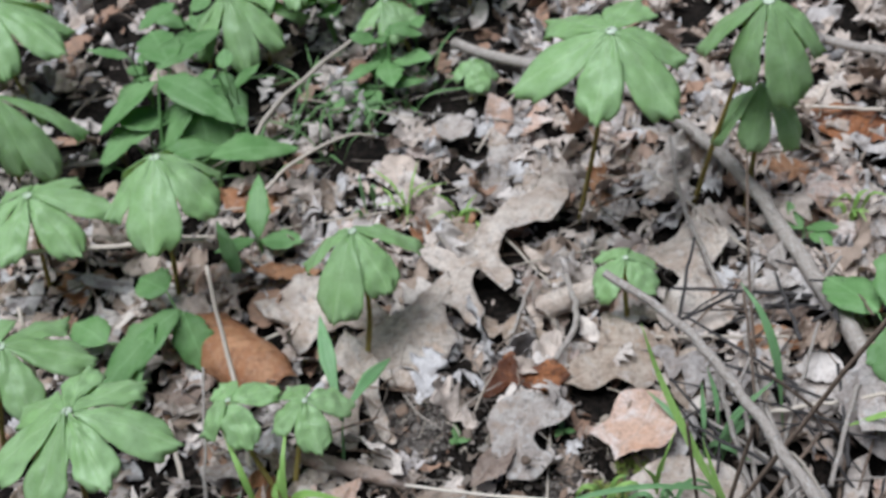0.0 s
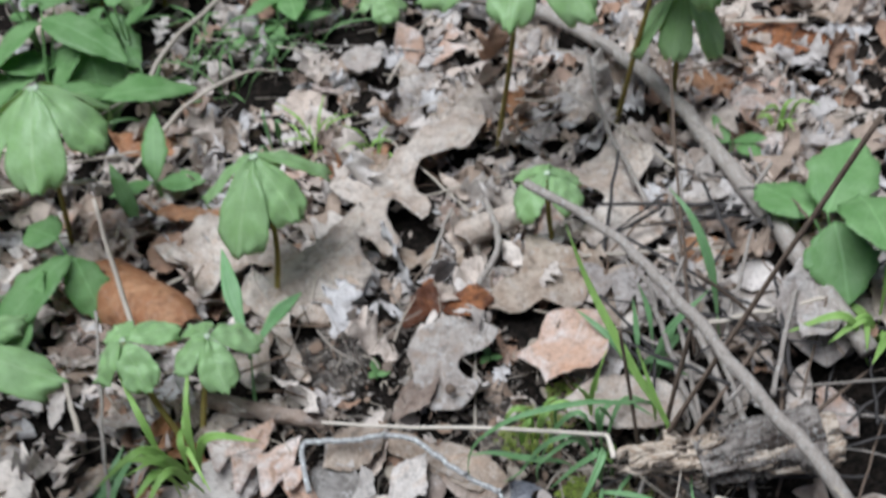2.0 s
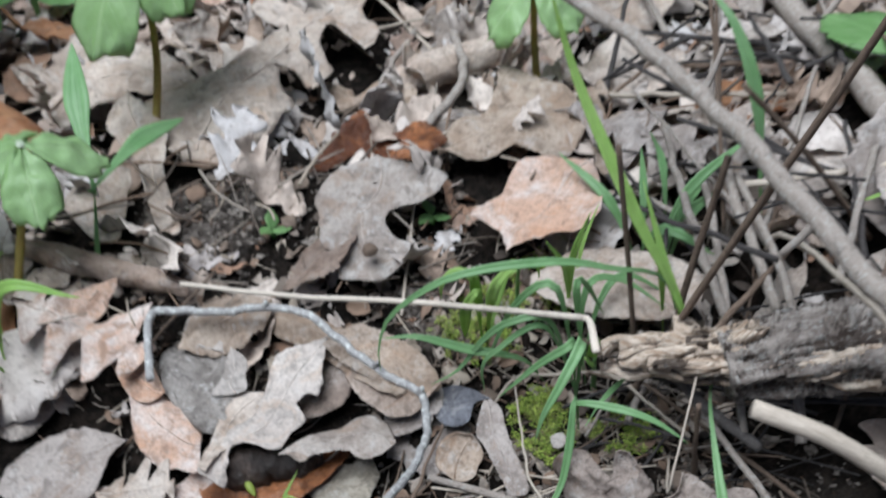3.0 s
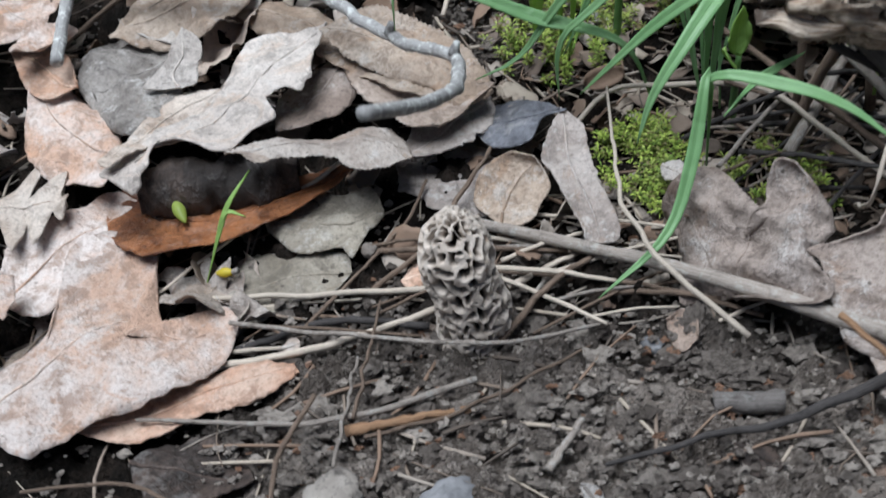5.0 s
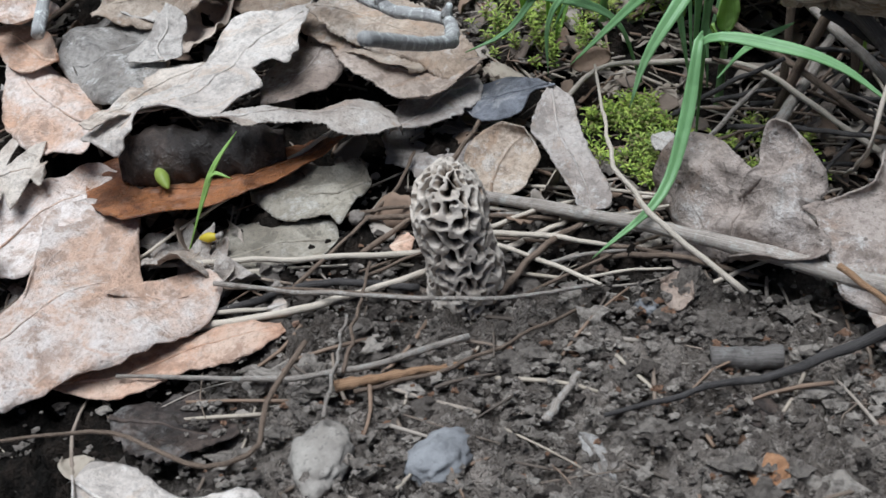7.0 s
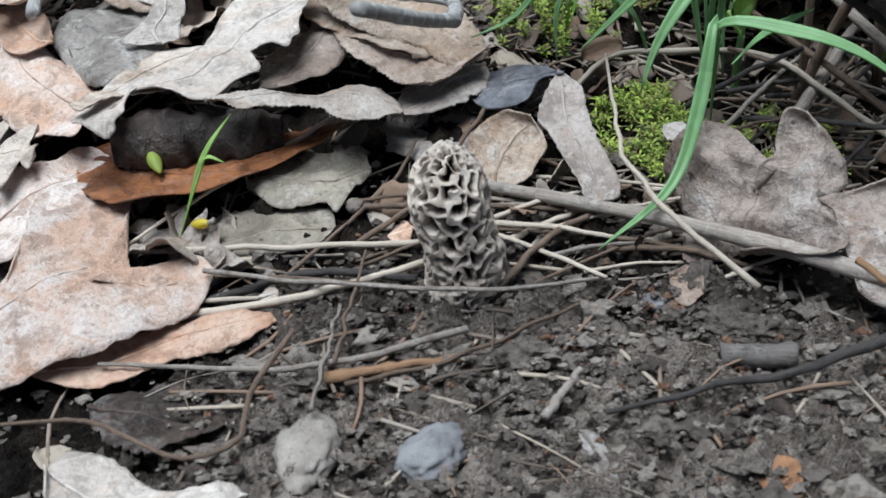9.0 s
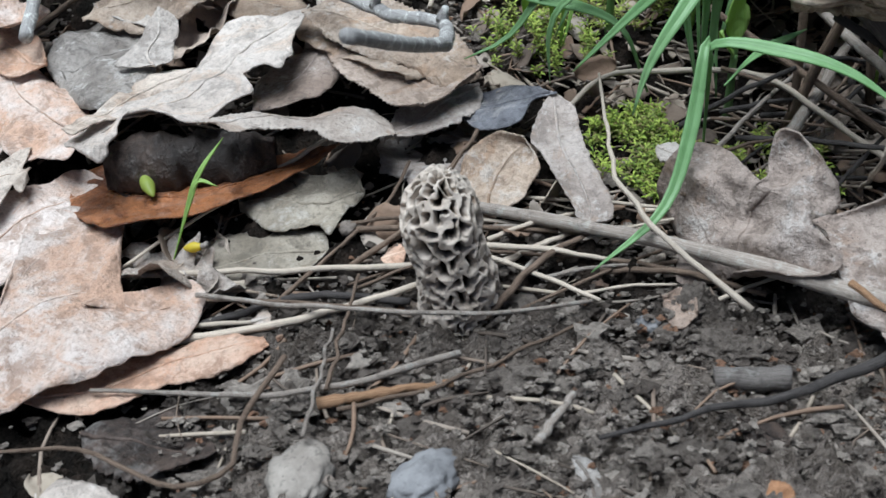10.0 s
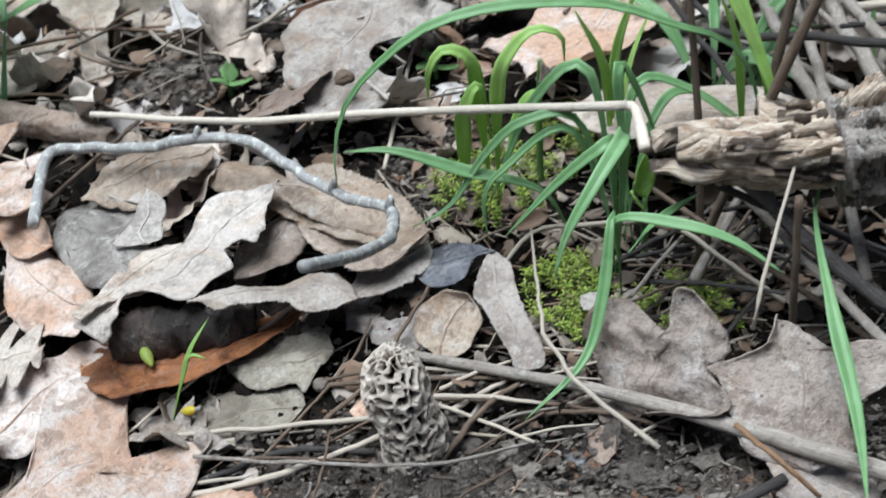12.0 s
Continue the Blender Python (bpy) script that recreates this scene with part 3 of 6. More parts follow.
# ---- fallen leaves that stand out ----
WORDS = {"leaf_pale": "pale tan", "leaf_tan": "light brown", "leaf_pinkish": "pinkish tan", "leaf_grey": "grey-brown", "leaf_ash": "ash-grey", "leaf_rust": "rusty tan", "leaf_mauve": "mauve-grey", "leaf_brown": "dull brown", "leaf_orange": "orange-brown", "leaf_red_brown": "dark red-brown", "leaf_dark": "dark brown", "leaf_slate": "slate-grey", "leaf_bleached": "bleached whitish", "leaf_olive": "dull olive-grey", "leaf_umber": "greyish brown", "leaf_lead": "dark grey"}
KINDS = {"oak": "lobed oak leaf", "ovate": "oval leaf", "round": "rounded leaf", "strip": "narrow curled leaf"}


def litter_label(kind, mat, more="lying in the litter"):
    return "dry %s %s %s" % (WORDS[mat.name], KINDS[kind], more)


def leaf(kind, base, tip, width, mat, roll=0, across=0.0, along=0.0, wave=0.003, seed=1, stalk=0.012, more="lying in the litter", twist=0.0):
    length = (Vector(tip) - Vector(base)).length
    if along:
        length *= 1 + (along * length) ** 2 / 24
    v, f, u = leaf_blade(kind, length, width, seed, across, along, wave, n=64, k=17, twist=twist)
    ob = thing("fallen_leaf", litter_label(kind, mat, more), "leaf", "fallen leaves", me=make_mesh("fallen_leaf", v, f, mat, u), at=lay(base, tip, roll))
    part("midrib", make_mesh("midrib", *ribs(v, [[q * 17 + 8 for q in range(58)]], 0.0004 if length < 0.1 else 0.0008, stalk, seed)[:2], mat), ob, "raised midrib and stalk")
    return ob


KEEP_CLEAR = []


def shaped(base, tip, roll, left, right, mat, across=0.0, along=0.0, wave=0.002, seed=1, teeth=0.0, more="lying in the litter"):
    """A fallen leaf with an outline of its own; it lies from base to tip."""
    length = (Vector(tip) - Vector(base)).length
    KEEP_CLEAR.extend((base[0] + (tip[0] - base[0]) * q, base[1] + (tip[1] - base[1]) * q, length * 0.12) for q in (0.25, 0.5, 0.75))
    v, f, u = shaped_blade(length, left, right, seed, across, along, wave, teeth)
    lobed = len(left) + len(right) > 12
    ob = thing("fallen_leaf", litter_label("oak" if lobed else "ovate", mat, more), "leaf", "fallen leaves", me=make_mesh("fallen_leaf", v, f, mat, u), at=lay(base, tip, roll))
    part("midrib", make_mesh("midrib", *ribs(v, [[q * 19 + 9 for q in range(4, 76)]], 0.0003 if length < 0.1 else 0.0007, 0.0, seed)[:2], mat), ob, "raised midrib")
    return ob


def rolled(a, b, radius, first, last, mat, seed, more, wave=0.0012):
    v, f, u = rolled_blade(a, b, radius, first, last, seed, n=60, k=40, wave=wave)
    return thing("fallen_leaf", "dry %s dead leaf rolled %s" % (WORDS[mat.name], more), "leaf", "fallen leaves", me=make_mesh("fallen_leaf", v, f, mat, u))


# near the morel
shaped((0.0160, 0.5154, -0.0020), (0.0716, 0.5438, -0.0040), 3, [(0.09, -0.21), (0.21, -0.27), (0.32, -0.28), (0.39, -0.39), (0.47, -0.58), (0.54, -0.75), (0.64, -0.8), (0.76, -0.77), (0.81, -0.66), (0.87, -0.6), (0.87, -0.54), (0.8, -0.4), (0.72, -0.29), (0.64, -0.2), (0.58, -0.12), (0.68, -0.13), (0.82, -0.12), (0.92, -0.11), (0.99, -0.08)], [(0.07, 0.19), (0.18, 0.21), (0.32, 0.21), (0.47, 0.23), (0.59, 0.24), (0.7, 0.24), (0.8, 0.21), (0.91, 0.14)], M_PINK, wave=0.0022, seed=3, more="with rounded lobes beside the morel")
shaped((0.0089, 0.5585, -0.0040), (0.0395, 0.5931, -0.0010), 0, [(0.36, -0.33), (0.56, -0.28), (0.72, -0.21), (0.88, -0.19), (0.98, -0.12)], [(0.01, 0.24), (0.14, 0.32), (0.35, 0.26), (0.51, 0.26), (0.77, 0.21), (0.9, 0.14)], M_PINK, wave=0.002, seed=61, more="wet and shiny")
shaped((0.0328, 0.5172, -0.0085), (0.0898, 0.5289, -0.0070), 0, [(0.25, -0.06), (0.54, -0.08), (0.75, -0.08), (0.89, -0.04)], [(0.11, 0.09), (0.23, 0.16), (0.36, 0.18), (0.45, 0.15), (0.49, 0.13), (0.57, 0.12), (0.7, 0.13), (0.82, 0.11), (0.92, 0.05)], M_RUST, wave=0.0012, seed=4)
shaped((0.1022, 0.5939, 0.0030), (0.0302, 0.5972, -0.0030), -6, [(0.18, -0.21), (0.31, -0.31), (0.47, -0.41), (0.64, -0.48), (0.76, -0.45), (0.92, -0.27)], [(0.08, 0.01), (0.2, -0.04), (0.36, -0.1), (0.5, -0.07), (0.72, -0.02), (0.88, 0.04)], M_RED, across=14, wave=0.0012, seed=5, more="with a curled edge under other leaves")
shaped((0.0652, 0.6181, 0.0145), (0.0363, 0.5828, 0.0185), 0, [(0.2, -0.12), (0.42, -0.17), (0.57, -0.16), (0.71, -0.09), (0.89, -0.08), (1.01, -0.1)], [(0.08, 0.25), (0.21, 0.42), (0.36, 0.32), (0.47, 0.19), (0.76, 0.08)], M_PALE, across=-14, wave=0.0016, seed=7, more="folded over other leaves")
shaped((0.0953, 0.6370, 0.0200), (0.0437, 0.5744, 0.0155), 3, [(0.18, -0.09), (0.31, -0.15), (0.35, -0.1), (0.41, -0.08), (0.43, -0.09), (0.48, -0.18), (0.55, -0.18), (0.61, -0.16), (0.7, -0.14), (0.74, 0.01), (0.78, 0.06), (0.85, 0.05), (0.93, -0), (0.99, -0.04)], [(0.07, 0.09), (0.17, 0.16), (0.29, 0.18), (0.42, 0.13), (0.59, 0.1), (0.72, 0.19), (0.85, 0.18), (0.97, 0.16)], M_WHITE, across=-8, wave=0.0022, seed=9, more="speckled with white mould")
shaped((0.0531, 0.6196, 0.0160), (0.0531, 0.6379, 0.0260), 0, [(0.02, -0.26), (0.06, -0.52), (0.16, -0.48), (0.42, -0.24), (0.73, -0.14)], [(0.07, 0.22), (0.38, 0.23), (0.51, 0.29), (0.74, 0.26)], M_WHITE, wave=0.002, seed=8, more="speckled with white mould")
shaped((0.0697, 0.5816, 0.0190), (0.1174, 0.5831, 0.0110), 2, [(0.15, -0.1), (0.26, -0.17), (0.43, -0.24), (0.6, -0.29), (0.72, -0.37), (0.86, -0.39), (0.93, -0.3), (0.98, -0.16)], [(0.07, 0.02), (0.17, 0.12), (0.27, 0.06), (0.43, 0.03), (0.58, 0.05), (0.66, 0.14), (0.77, 0.15), (0.9, 0.09)], M_ASH, across=-16, wave=0.0022, seed=10, teeth=0.0006, more="arched over a hollow")
shaped((0.1011, 0.6354, 0.0120), (0.0790, 0.6068, 0.0090), 0, [(0.32, -0.31), (0.65, -0.36), (0.87, -0.22)], [(0.16, 0.15), (0.51, 0.21), (0.74, 0.21)], M_MAUVE, wave=0.002, seed=12)
shaped((0.1010, 0.6283, 0.0170), (0.1247, 0.5943, 0.0100), 4, [(0.45, -0.11), (0.66, -0.23), (0.84, -0.36), (0.94, -0.5), (0.97, -0.29), (1.01, -0.13)], [(0.06, 0.07), (0.27, 0.16), (0.47, 0.2), (0.64, 0.2), (0.85, 0.14)], M_BROWN2, across=6, wave=0.0016, seed=11, teeth=0.0008, more="with a fine-toothed edge")
shaped((0.0932, 0.6329, 0.0240), (0.1406, 0.6060, 0.0140), 6, [(0.16, -0.22), (0.41, -0.25), (0.69, -0.2), (0.89, -0.1)], [(0.15, 0.08), (0.36, 0.12), (0.5, 0.14), (0.73, 0.13), (0.89, 0.15)], M_TAN, across=10, wave=0.002, seed=15, teeth=0.0006, more="with a fine-toothed edge")
shaped((0.1346, 0.6077, 0.0060), (0.1174, 0.5920, 0.0030), 0, [(0.34, -0.13), (0.7, -0.12)], [(0.25, 0.14), (0.65, 0.38), (0.87, 0.22)], M_ASH, wave=0.0012, seed=16)
shaped((0.1593, 0.5965, 0.0110), (0.1341, 0.6014, 0.0040), -4, [(0.25, -0.05), (0.34, -0.36), (0.56, -0.42), (0.8, -0.3)], [(0.27, 0.22), (0.64, 0.43), (0.87, 0.37)], M_SLATE, across=-10, wave=0.0012, seed=14)
shaped((0.1383, 0.5688, -0.0040), (0.1497, 0.5829, 0.0050), 0, [(0.12, -0.45), (0.34, -0.58), (0.66, -0.56), (0.89, -0.36)], [(0.11, 0.26), (0.28, 0.37), (0.44, 0.34), (0.7, 0.36), (0.87, 0.21)], M_TAN, wave=0.002, seed=17, more="standing behind the morel")
shaped((0.1581, 0.5986, 0.0100), (0.1609, 0.5542, -0.0010), 0, [(0.16, -0.1), (0.39, -0.1), (0.65, -0.12), (0.86, -0.15), (1.01, -0.12)], [(0.17, 0.11), (0.34, 0.18), (0.48, 0.14), (0.7, 0.1), (0.87, 0.06), (0.98, 0.05)], M_GREY, across=-9, wave=0.001, seed=18)
shaped((0.1902, 0.5307, -0.0030), (0.2083, 0.5511, 0.0180), 0, [(0.06, -0.27), (-0.17, -0.32), (-0.01, -0.45), (0.17, -0.56), (0.34, -0.77), (0.5, -0.89), (0.7, -0.74), (0.81, -0.56), (0.76, -0.39), (0.6, -0.29), (0.46, -0.26), (0.39, -0.15), (0.54, -0.15), (0.66, -0.08), (0.86, -0.14), (0.98, -0.11)], [(0.1, 0.38), (0.18, 0.57), (0.29, 0.59), (0.38, 0.45), (0.47, 0.33), (0.61, 0.38), (0.76, 0.35), (0.86, 0.24), (0.94, 0.12)], M_MAUVE, wave=0.0065, seed=19, more="crumpled behind a stick")
shaped((0.2232, 0.5028, -0.0020), (0.2249, 0.5390, 0.0160), 0, [(0.16, -0.33), (0.35, -0.39), (0.54, -0.41), (0.66, -0.43), (0.73, -0.49), (0.77, -0.3), (0.8, -0.13), (0.88, -0.06)], [(0.06, 0.25), (0.31, 0.28), (0.43, 0.45), (0.52, 0.62), (0.71, 0.64), (0.79, 0.48), (0.76, 0.33), (0.84, 0.23), (0.96, 0.12)], M_MAUVE, wave=0.0025, seed=20, more="lying against a stick")
shaped((0.0993, 0.5572, -0.0060), (0.0673, 0.5529, -0.0080), 0, [(0.17, -0.15), (0.42, -0.14), (0.59, -0.18), (0.75, -0.29), (0.93, -0.23)], [(0.01, 0.27), (0.25, 0.41), (0.55, 0.51), (0.81, 0.5), (0.95, 0.31)], M_OLIVE, wave=0.0012, seed=21)
shaped((0.1081, 0.5774, -0.0030), (0.0764, 0.5781, -0.0030), 0, [(0.13, -0.27), (0.25, -0.54), (0.36, -0.39), (0.56, -0.39), (0.78, -0.31)], [(0.11, 0.31), (0.38, 0.22), (0.66, 0.36), (0.93, 0.24)], M_OLIVE, wave=0.003, seed=22, more="torn and curled")
shaped((0.0480, 0.6441, 0.0160), (0.0203, 0.6317, 0.0120), 0, [(0.15, -0.7), (0.51, -1.24), (0.82, -1.09), (0.94, -0.58)], [(0.18, 0.65), (0.56, 0.73), (0.83, 0.55)], M_GREY2, wave=0.003, seed=23)
shaped((0.0354, 0.6020, 0.0100), (0.0057, 0.6410, 0.0140), -4, [(-0.2, -0.2), (0.01, -0.29), (0.16, -0.38), (0.53, -0.34)], [(0.08, 0.07), (0.34, 0.15), (0.63, 0.11), (0.88, 0.05)], M_PINK, across=-18, wave=0.003, seed=24, more="shiny and folded")
shaped((0.0216, 0.6281, 0.0140), (-0.0025, 0.6496, 0.0160), 0, [(0.11, -0.21), (0.46, -0.25)], [(0.48, 0.26), (0.83, 0.24)], M_RUST, across=-50, wave=0.002, seed=25, more="curled over")
rolled((0.0430, 0.588, 0.003), (0.086, 0.590, 0.003), 0.0088, -150, 200, M_DARK, 6, "like a cigar under pale leaves", 0.0026)
leaf("ovate", (0.140, 0.613, 0.006), (0.114, 0.590, 0.004), 0.020, M_GREY, 0, 0, 0, 0.002, 13, 0)
leaf("round", (0.118, 0.612, -0.002), (0.140, 0.576, -0.004), 0.034, M_GREY, 0, 0, 0, 0.002, 17, 0)
leaf("ovate", (0.215, 0.512, -0.002), (0.236, 0.488, -0.006), 0.022, M_GREY, 0, 0, 0, 0.003, 62, 0)
leaf("round", (0.181, 0.575, 0.005), (0.186, 0.571, 0.004), 0.007, M_WHITE, 10, 0, 0, 0.001, 63, 0)
leaf("oak", (-0.010, 0.590, 0.004), (0.026, 0.586, 0.004), 0.034, M_PALE, 0, 0, 0, 0.003, 21, 0)
leaf("oak", (-0.030, 0.560, 0.004), (0.020, 0.545, 0.004), 0.034, M_PINK, 0, 0, 0, 0.003, 26, 0)
leaf("ovate", (0.072, 0.665, 0.024), (0.028, 0.650, 0.018), 0.032, M_TAN, 0, 0, 0, 0.003, 23, 0)
rolled((-0.045, 0.720, 0.034), (0.036, 0.678, 0.026), 0.0060, -10, 230, M_BROWN, 24, "like a tube")
leaf("ovate", (0.116, 0.692, 0.034), (0.078, 0.664, 0.030), 0.030, M_BROWN, 20, 0, 0, 0.002, 27, 0)
shaped((0.0476, 0.4827, -0.0045), (0.0856, 0.4740, -0.0050), 0, [(0, -0.19), (0.24, -0.15), (0.49, -0.04), (0.71, -0.05), (0.86, -0.08)], [(0.07, 0.17), (0.28, 0.34), (0.73, 0.31)], M_WHITE, across=-8, wave=0.003, seed=71, more="at the edge of bare soil")
shaped((0.1776, 0.4763, -0.0085), (0.1841, 0.4667, -0.0085), 0, [(0.2, -0.3), (0.57, -0.4)], [(0.47, 0.28), (0.93, 0.44)], M_ORANGE, wave=0.002, seed=72, more="scrap on the soil")
shaped((0.1807, 0.4934, -0.0085), (0.1895, 0.4864, -0.0080), 0, [(0.18, -0.27), (0.61, -0.35)], [(0.35, 0.37), (0.7, 0.49), (0.92, 0.29)], M_DARK, wave=0.002, seed=73, more="scrap on the soil")
shaped((0.1471, 0.4854, -0.0085), (0.1527, 0.4686, -0.0085), 0, [(0.09, -0.19), (0.48, -0.15)], [(0.44, 0.12), (0.83, 0.2)], M_GREY2, wave=0.002, seed=74, more="scrap on the soil")
shaped((0.1737, 0.5299, -0.0060), (0.1795, 0.5230, -0.0050), 0, [(-0, -0.56), (0.48, -0.59)], [(0.51, 0.44), (0.99, 0.53)], M_BROWN, across=-12, wave=0.002, seed=75, more="scrap on the soil")
leaf("ovate", (0.050, 0.505, -0.010), (0.078, 0.497, -0.008), 0.022, M_DARK, 0, 0, 0, 0.003, 32, 0)

leaf("round", (0.083, 0.534, -0.007), (0.087, 0.534, -0.006), 0.005, M_WHITE, 10, 0, 0, 0.001, 64, 0, "scrap on the soil")
leaf("ovate", (0.112, 0.554, -0.007), (0.118, 0.554, -0.005), 0.010, M_RUST, 10, 0, 0, 0.002, 65, 0, "scrap beside the morel")
leaf("round", (0.137, 0.588, -0.002), (0.125, 0.578, -0.005), 0.012, M_GREY, 6, 0, 0, 0.003, 66, 0, "scrap on the soil")

shaped((0.0543, 0.6725, 0.0220), (0.0299, 0.6587, 0.0180), 0, [(0.53, -0.8), (0.84, -0.57), (0.99, -0.27)], [(0.4, 0.03), (0.67, 0.32)], M_ASH, across=-8, wave=0.002, seed=36)
shaped((0.0490, 0.6503, 0.0140), (0.0241, 0.6312, 0.0110), 0, [(0.41, -0.47), (0.86, -0.61), (1.09, -0.43)], [(0.17, 0.46), (0.57, 0.52)], M_GREY2, wave=0.003, seed=37)
shaped((0.0615, 0.6653, 0.0180), (0.1206, 0.6026, 0.0140), 0, [(0.15, -0.17), (0.42, -0.2), (0.68, -0.18), (0.98, -0.12)], [(0.23, 0.04), (0.42, 0.01), (0.66, 0.02), (0.86, 0.03)], M_TAN, across=-10, wave=0.002, seed=38)

shaped((0.0029, 0.6153, 0.0040), (-0.0532, 0.6015, 0.0020), 0, [(0.43, -0.39), (0.73, -0.39)], [(0.25, 0.24), (0.61, 0.31), (0.86, 0.2)], M_GREY, across=-8, wave=0.003, seed=81)
shaped((-0.0275, 0.6444, 0.0120), (-0.0561, 0.6309, 0.0060), 0, [(0.35, -0.26), (0.78, -0.32)], [(0.37, 0.36), (0.79, 0.39)], M_ASH, across=10, wave=0.003, seed=82)
shaped((-0.0068, 0.5974, -0.0020), (-0.0373, 0.5835, -0.0040), 0, [(0.28, -0.37), (0.8, -0.44)], [(0.4, 0.31), (0.82, 0.34)], M_PINK, wave=0.003, seed=83)

# on the bank beyond
shaped((0.3782, 0.7229, 0.0300), (0.3414, 0.6282, 0.0500), 0, [(0.06, -0.25), (0.58, -0.31), (0.94, -0.17)], [(0.27, 0), (0.77, 0.02)], M_GREY, across=-6, wave=0.002, seed=41, more="leaning on a stick")
shaped((0.3497, 0.6324, 0.0200), (0.3116, 0.5754, 0.0300), 0, [(0.37, -0.1), (0.82, -0.09)], [(0.2, 0.12), (0.66, 0.1)], M_ASH, across=-40, wave=0.002, seed=42, more="curled into a trough")
shaped((0.2752, 0.6911, 0.0300), (0.2400, 0.7435, 0.0300), 0, [(0.14, -0.41), (0.53, -0.4)], [(0.44, 0.3), (0.86, 0.33)], M_TAN, wave=0.003, seed=43)
shaped((0.3478, 0.7103, 0.0300), (0.3138, 0.6775, 0.0300), 0, [(0.21, -0.6), (0.99, -0.5)], [(0.32, 0.39), (0.77, 0.27)], M_ASH, wave=0.004, seed=44)
shaped((-0.0296, 0.7535, 0.0260), (0.0061, 0.7662, 0.0320), 0, [(0.28, -0.27), (0.59, -0.14), (0.85, -0.19)], [(0.15, 0.75), (0.39, 1.19), (0.59, 1.02), (0.89, 0.41)], M_PALE, wave=0.003, seed=35)
shaped((0.0023, 0.8370, 0.0340), (0.0270, 0.7142, 0.0280), 0, [(0.34, -0.11), (0.59, -0.05), (0.81, -0.04), (0.99, -0.04)], [(0.2, 0.13), (0.5, 0.05), (0.72, 0.05), (0.94, 0.04)], M_PALE, wave=0.003, seed=34)
shaped((0.1312, 0.7229, 0.0500), (0.1190, 0.6592, 0.0300), 0, [(0.17, -0.47), (0.37, -0.4), (0.48, -0.1), (0.64, -0.11), (0.74, -0.27), (0.86, -0.2), (0.99, -0.06)], [(0.11, 0.28), (0.33, 0.42), (0.52, 0.38), (0.71, 0.36), (0.78, 0.26), (0.96, 0.23), (0.99, 0.12)], M_ASH, across=3, wave=0.0018, seed=26, more="with an insect gall on it")
shaped((0.0317, 0.7711, 0.0280), (0.2181, 0.9889, 0.0140), 0, [(0.05, -0.15), (0.12, -0.2), (0.2, -0.17), (0.3, -0.12), (0.39, -0.12), (0.45, -0.1), (0.47, -0.2), (0.53, -0.26), (0.55, -0.17), (0.6, -0.12), (0.68, -0.13), (0.78, -0.12), (0.9, -0.08)], [(0.06, 0.08), (0.16, 0.07), (0.26, 0.05), (0.32, -0.03), (0.41, -0.05), (0.39, 0), (0.29, 0.08), (0.37, 0.07), (0.45, -0.02), (0.53, -0.02), (0.46, 0.08), (0.53, 0.08), (0.59, -0.01), (0.69, -0.05), (0.77, 0.03), (0.88, 0.06)], M_PALE, wave=0.004, seed=27)
shaped((0.0436, 0.8512, 0.0220), (-0.0775, 0.9107, 0.0140), 0, [(0.14, -0.14), (0.34, -0.1), (0.44, -0.25), (0.51, -0.38), (0.66, -0.28), (0.66, -0.14), (0.84, -0.11)], [(0.29, 0.16), (0.52, 0.24), (0.75, 0.29), (0.86, 0.17)], M_PALE, wave=0.004, seed=28)
shaped((0.1668, 0.7361, 0.0400), (0.0971, 0.7356, 0.0360), 6, [(0.19, -0.17), (0.41, -0.06), (0.57, 0.1), (0.75, -0.04)], [(0.1, 0.26), (0.41, 0.3), (0.57, 0.47), (0.82, 0.27)], M_RED, across=16, wave=0.004, seed=29, more="curled on paler leaves")
shaped((0.2362, 0.7324, 0.0360), (0.1607, 0.7282, 0.0380), 0, [(0.28, -0.25), (0.5, -0.05), (0.8, -0.1)], [(0, 0.43), (0.17, 0.64), (0.35, 0.86), (0.47, 0.58), (0.61, 0.37), (0.86, 0.3)], M_TAN, wave=0.003, seed=30)
shaped((0.2317, 0.7015, 0.0440), (0.1799, 0.6552, 0.0380), 8, [(0.28, -0.26), (0.53, -0.39), (0.71, -0.26), (0.82, -0.09)], [(0.17, 0.34), (0.4, 0.39), (0.62, 0.34), (0.86, 0.41), (0.87, 0.16)], M_PINK, across=8, wave=0.003, seed=31)
shaped((0.2634, 0.6229, 0.0310), (0.1842, 0.6424, 0.0310), 0, [(0.13, -0.22), (0.49, -0.28), (0.81, -0.17)], [(0.24, 0.22), (0.56, 0.28), (0.8, 0.18)], M_PALE, across=-6, wave=0.0015, seed=32)
shaped((0.3221, 0.9223, 0.0120), (0.2528, 0.7530, 0.0340), 0, [(0.25, -0.15), (0.47, -0.08), (0.66, -0.18), (0.85, -0.2)], [(0.23, 0.09), (0.44, 0.16), (0.57, 0.04), (0.74, 0.11), (0.91, 0.1)], M_PALE, wave=0.005, seed=33)
rolled((-0.135, 0.905, 0.000), (-0.052, 0.803, 0.012), 0.0280, 10, 185, M_ORANGE, 43, "into a smooth arch")
leaf("oak", (0.230, 0.745, 0.040), (0.290, 0.690, 0.040), 0.055, M_GREY, 0, 0, 0, 0.005, 46)
rolled((0.150, 0.832, 0.012), (0.224, 0.850, 0.012), 0.0110, -30, 220, M_PALE, 48, "like a tube")
leaf("ovate", (0.460, 1.030, 0.004), (0.530, 0.965, 0.004), 0.060, M_RED, 0, -8, 0, 0.003, 49, 0)
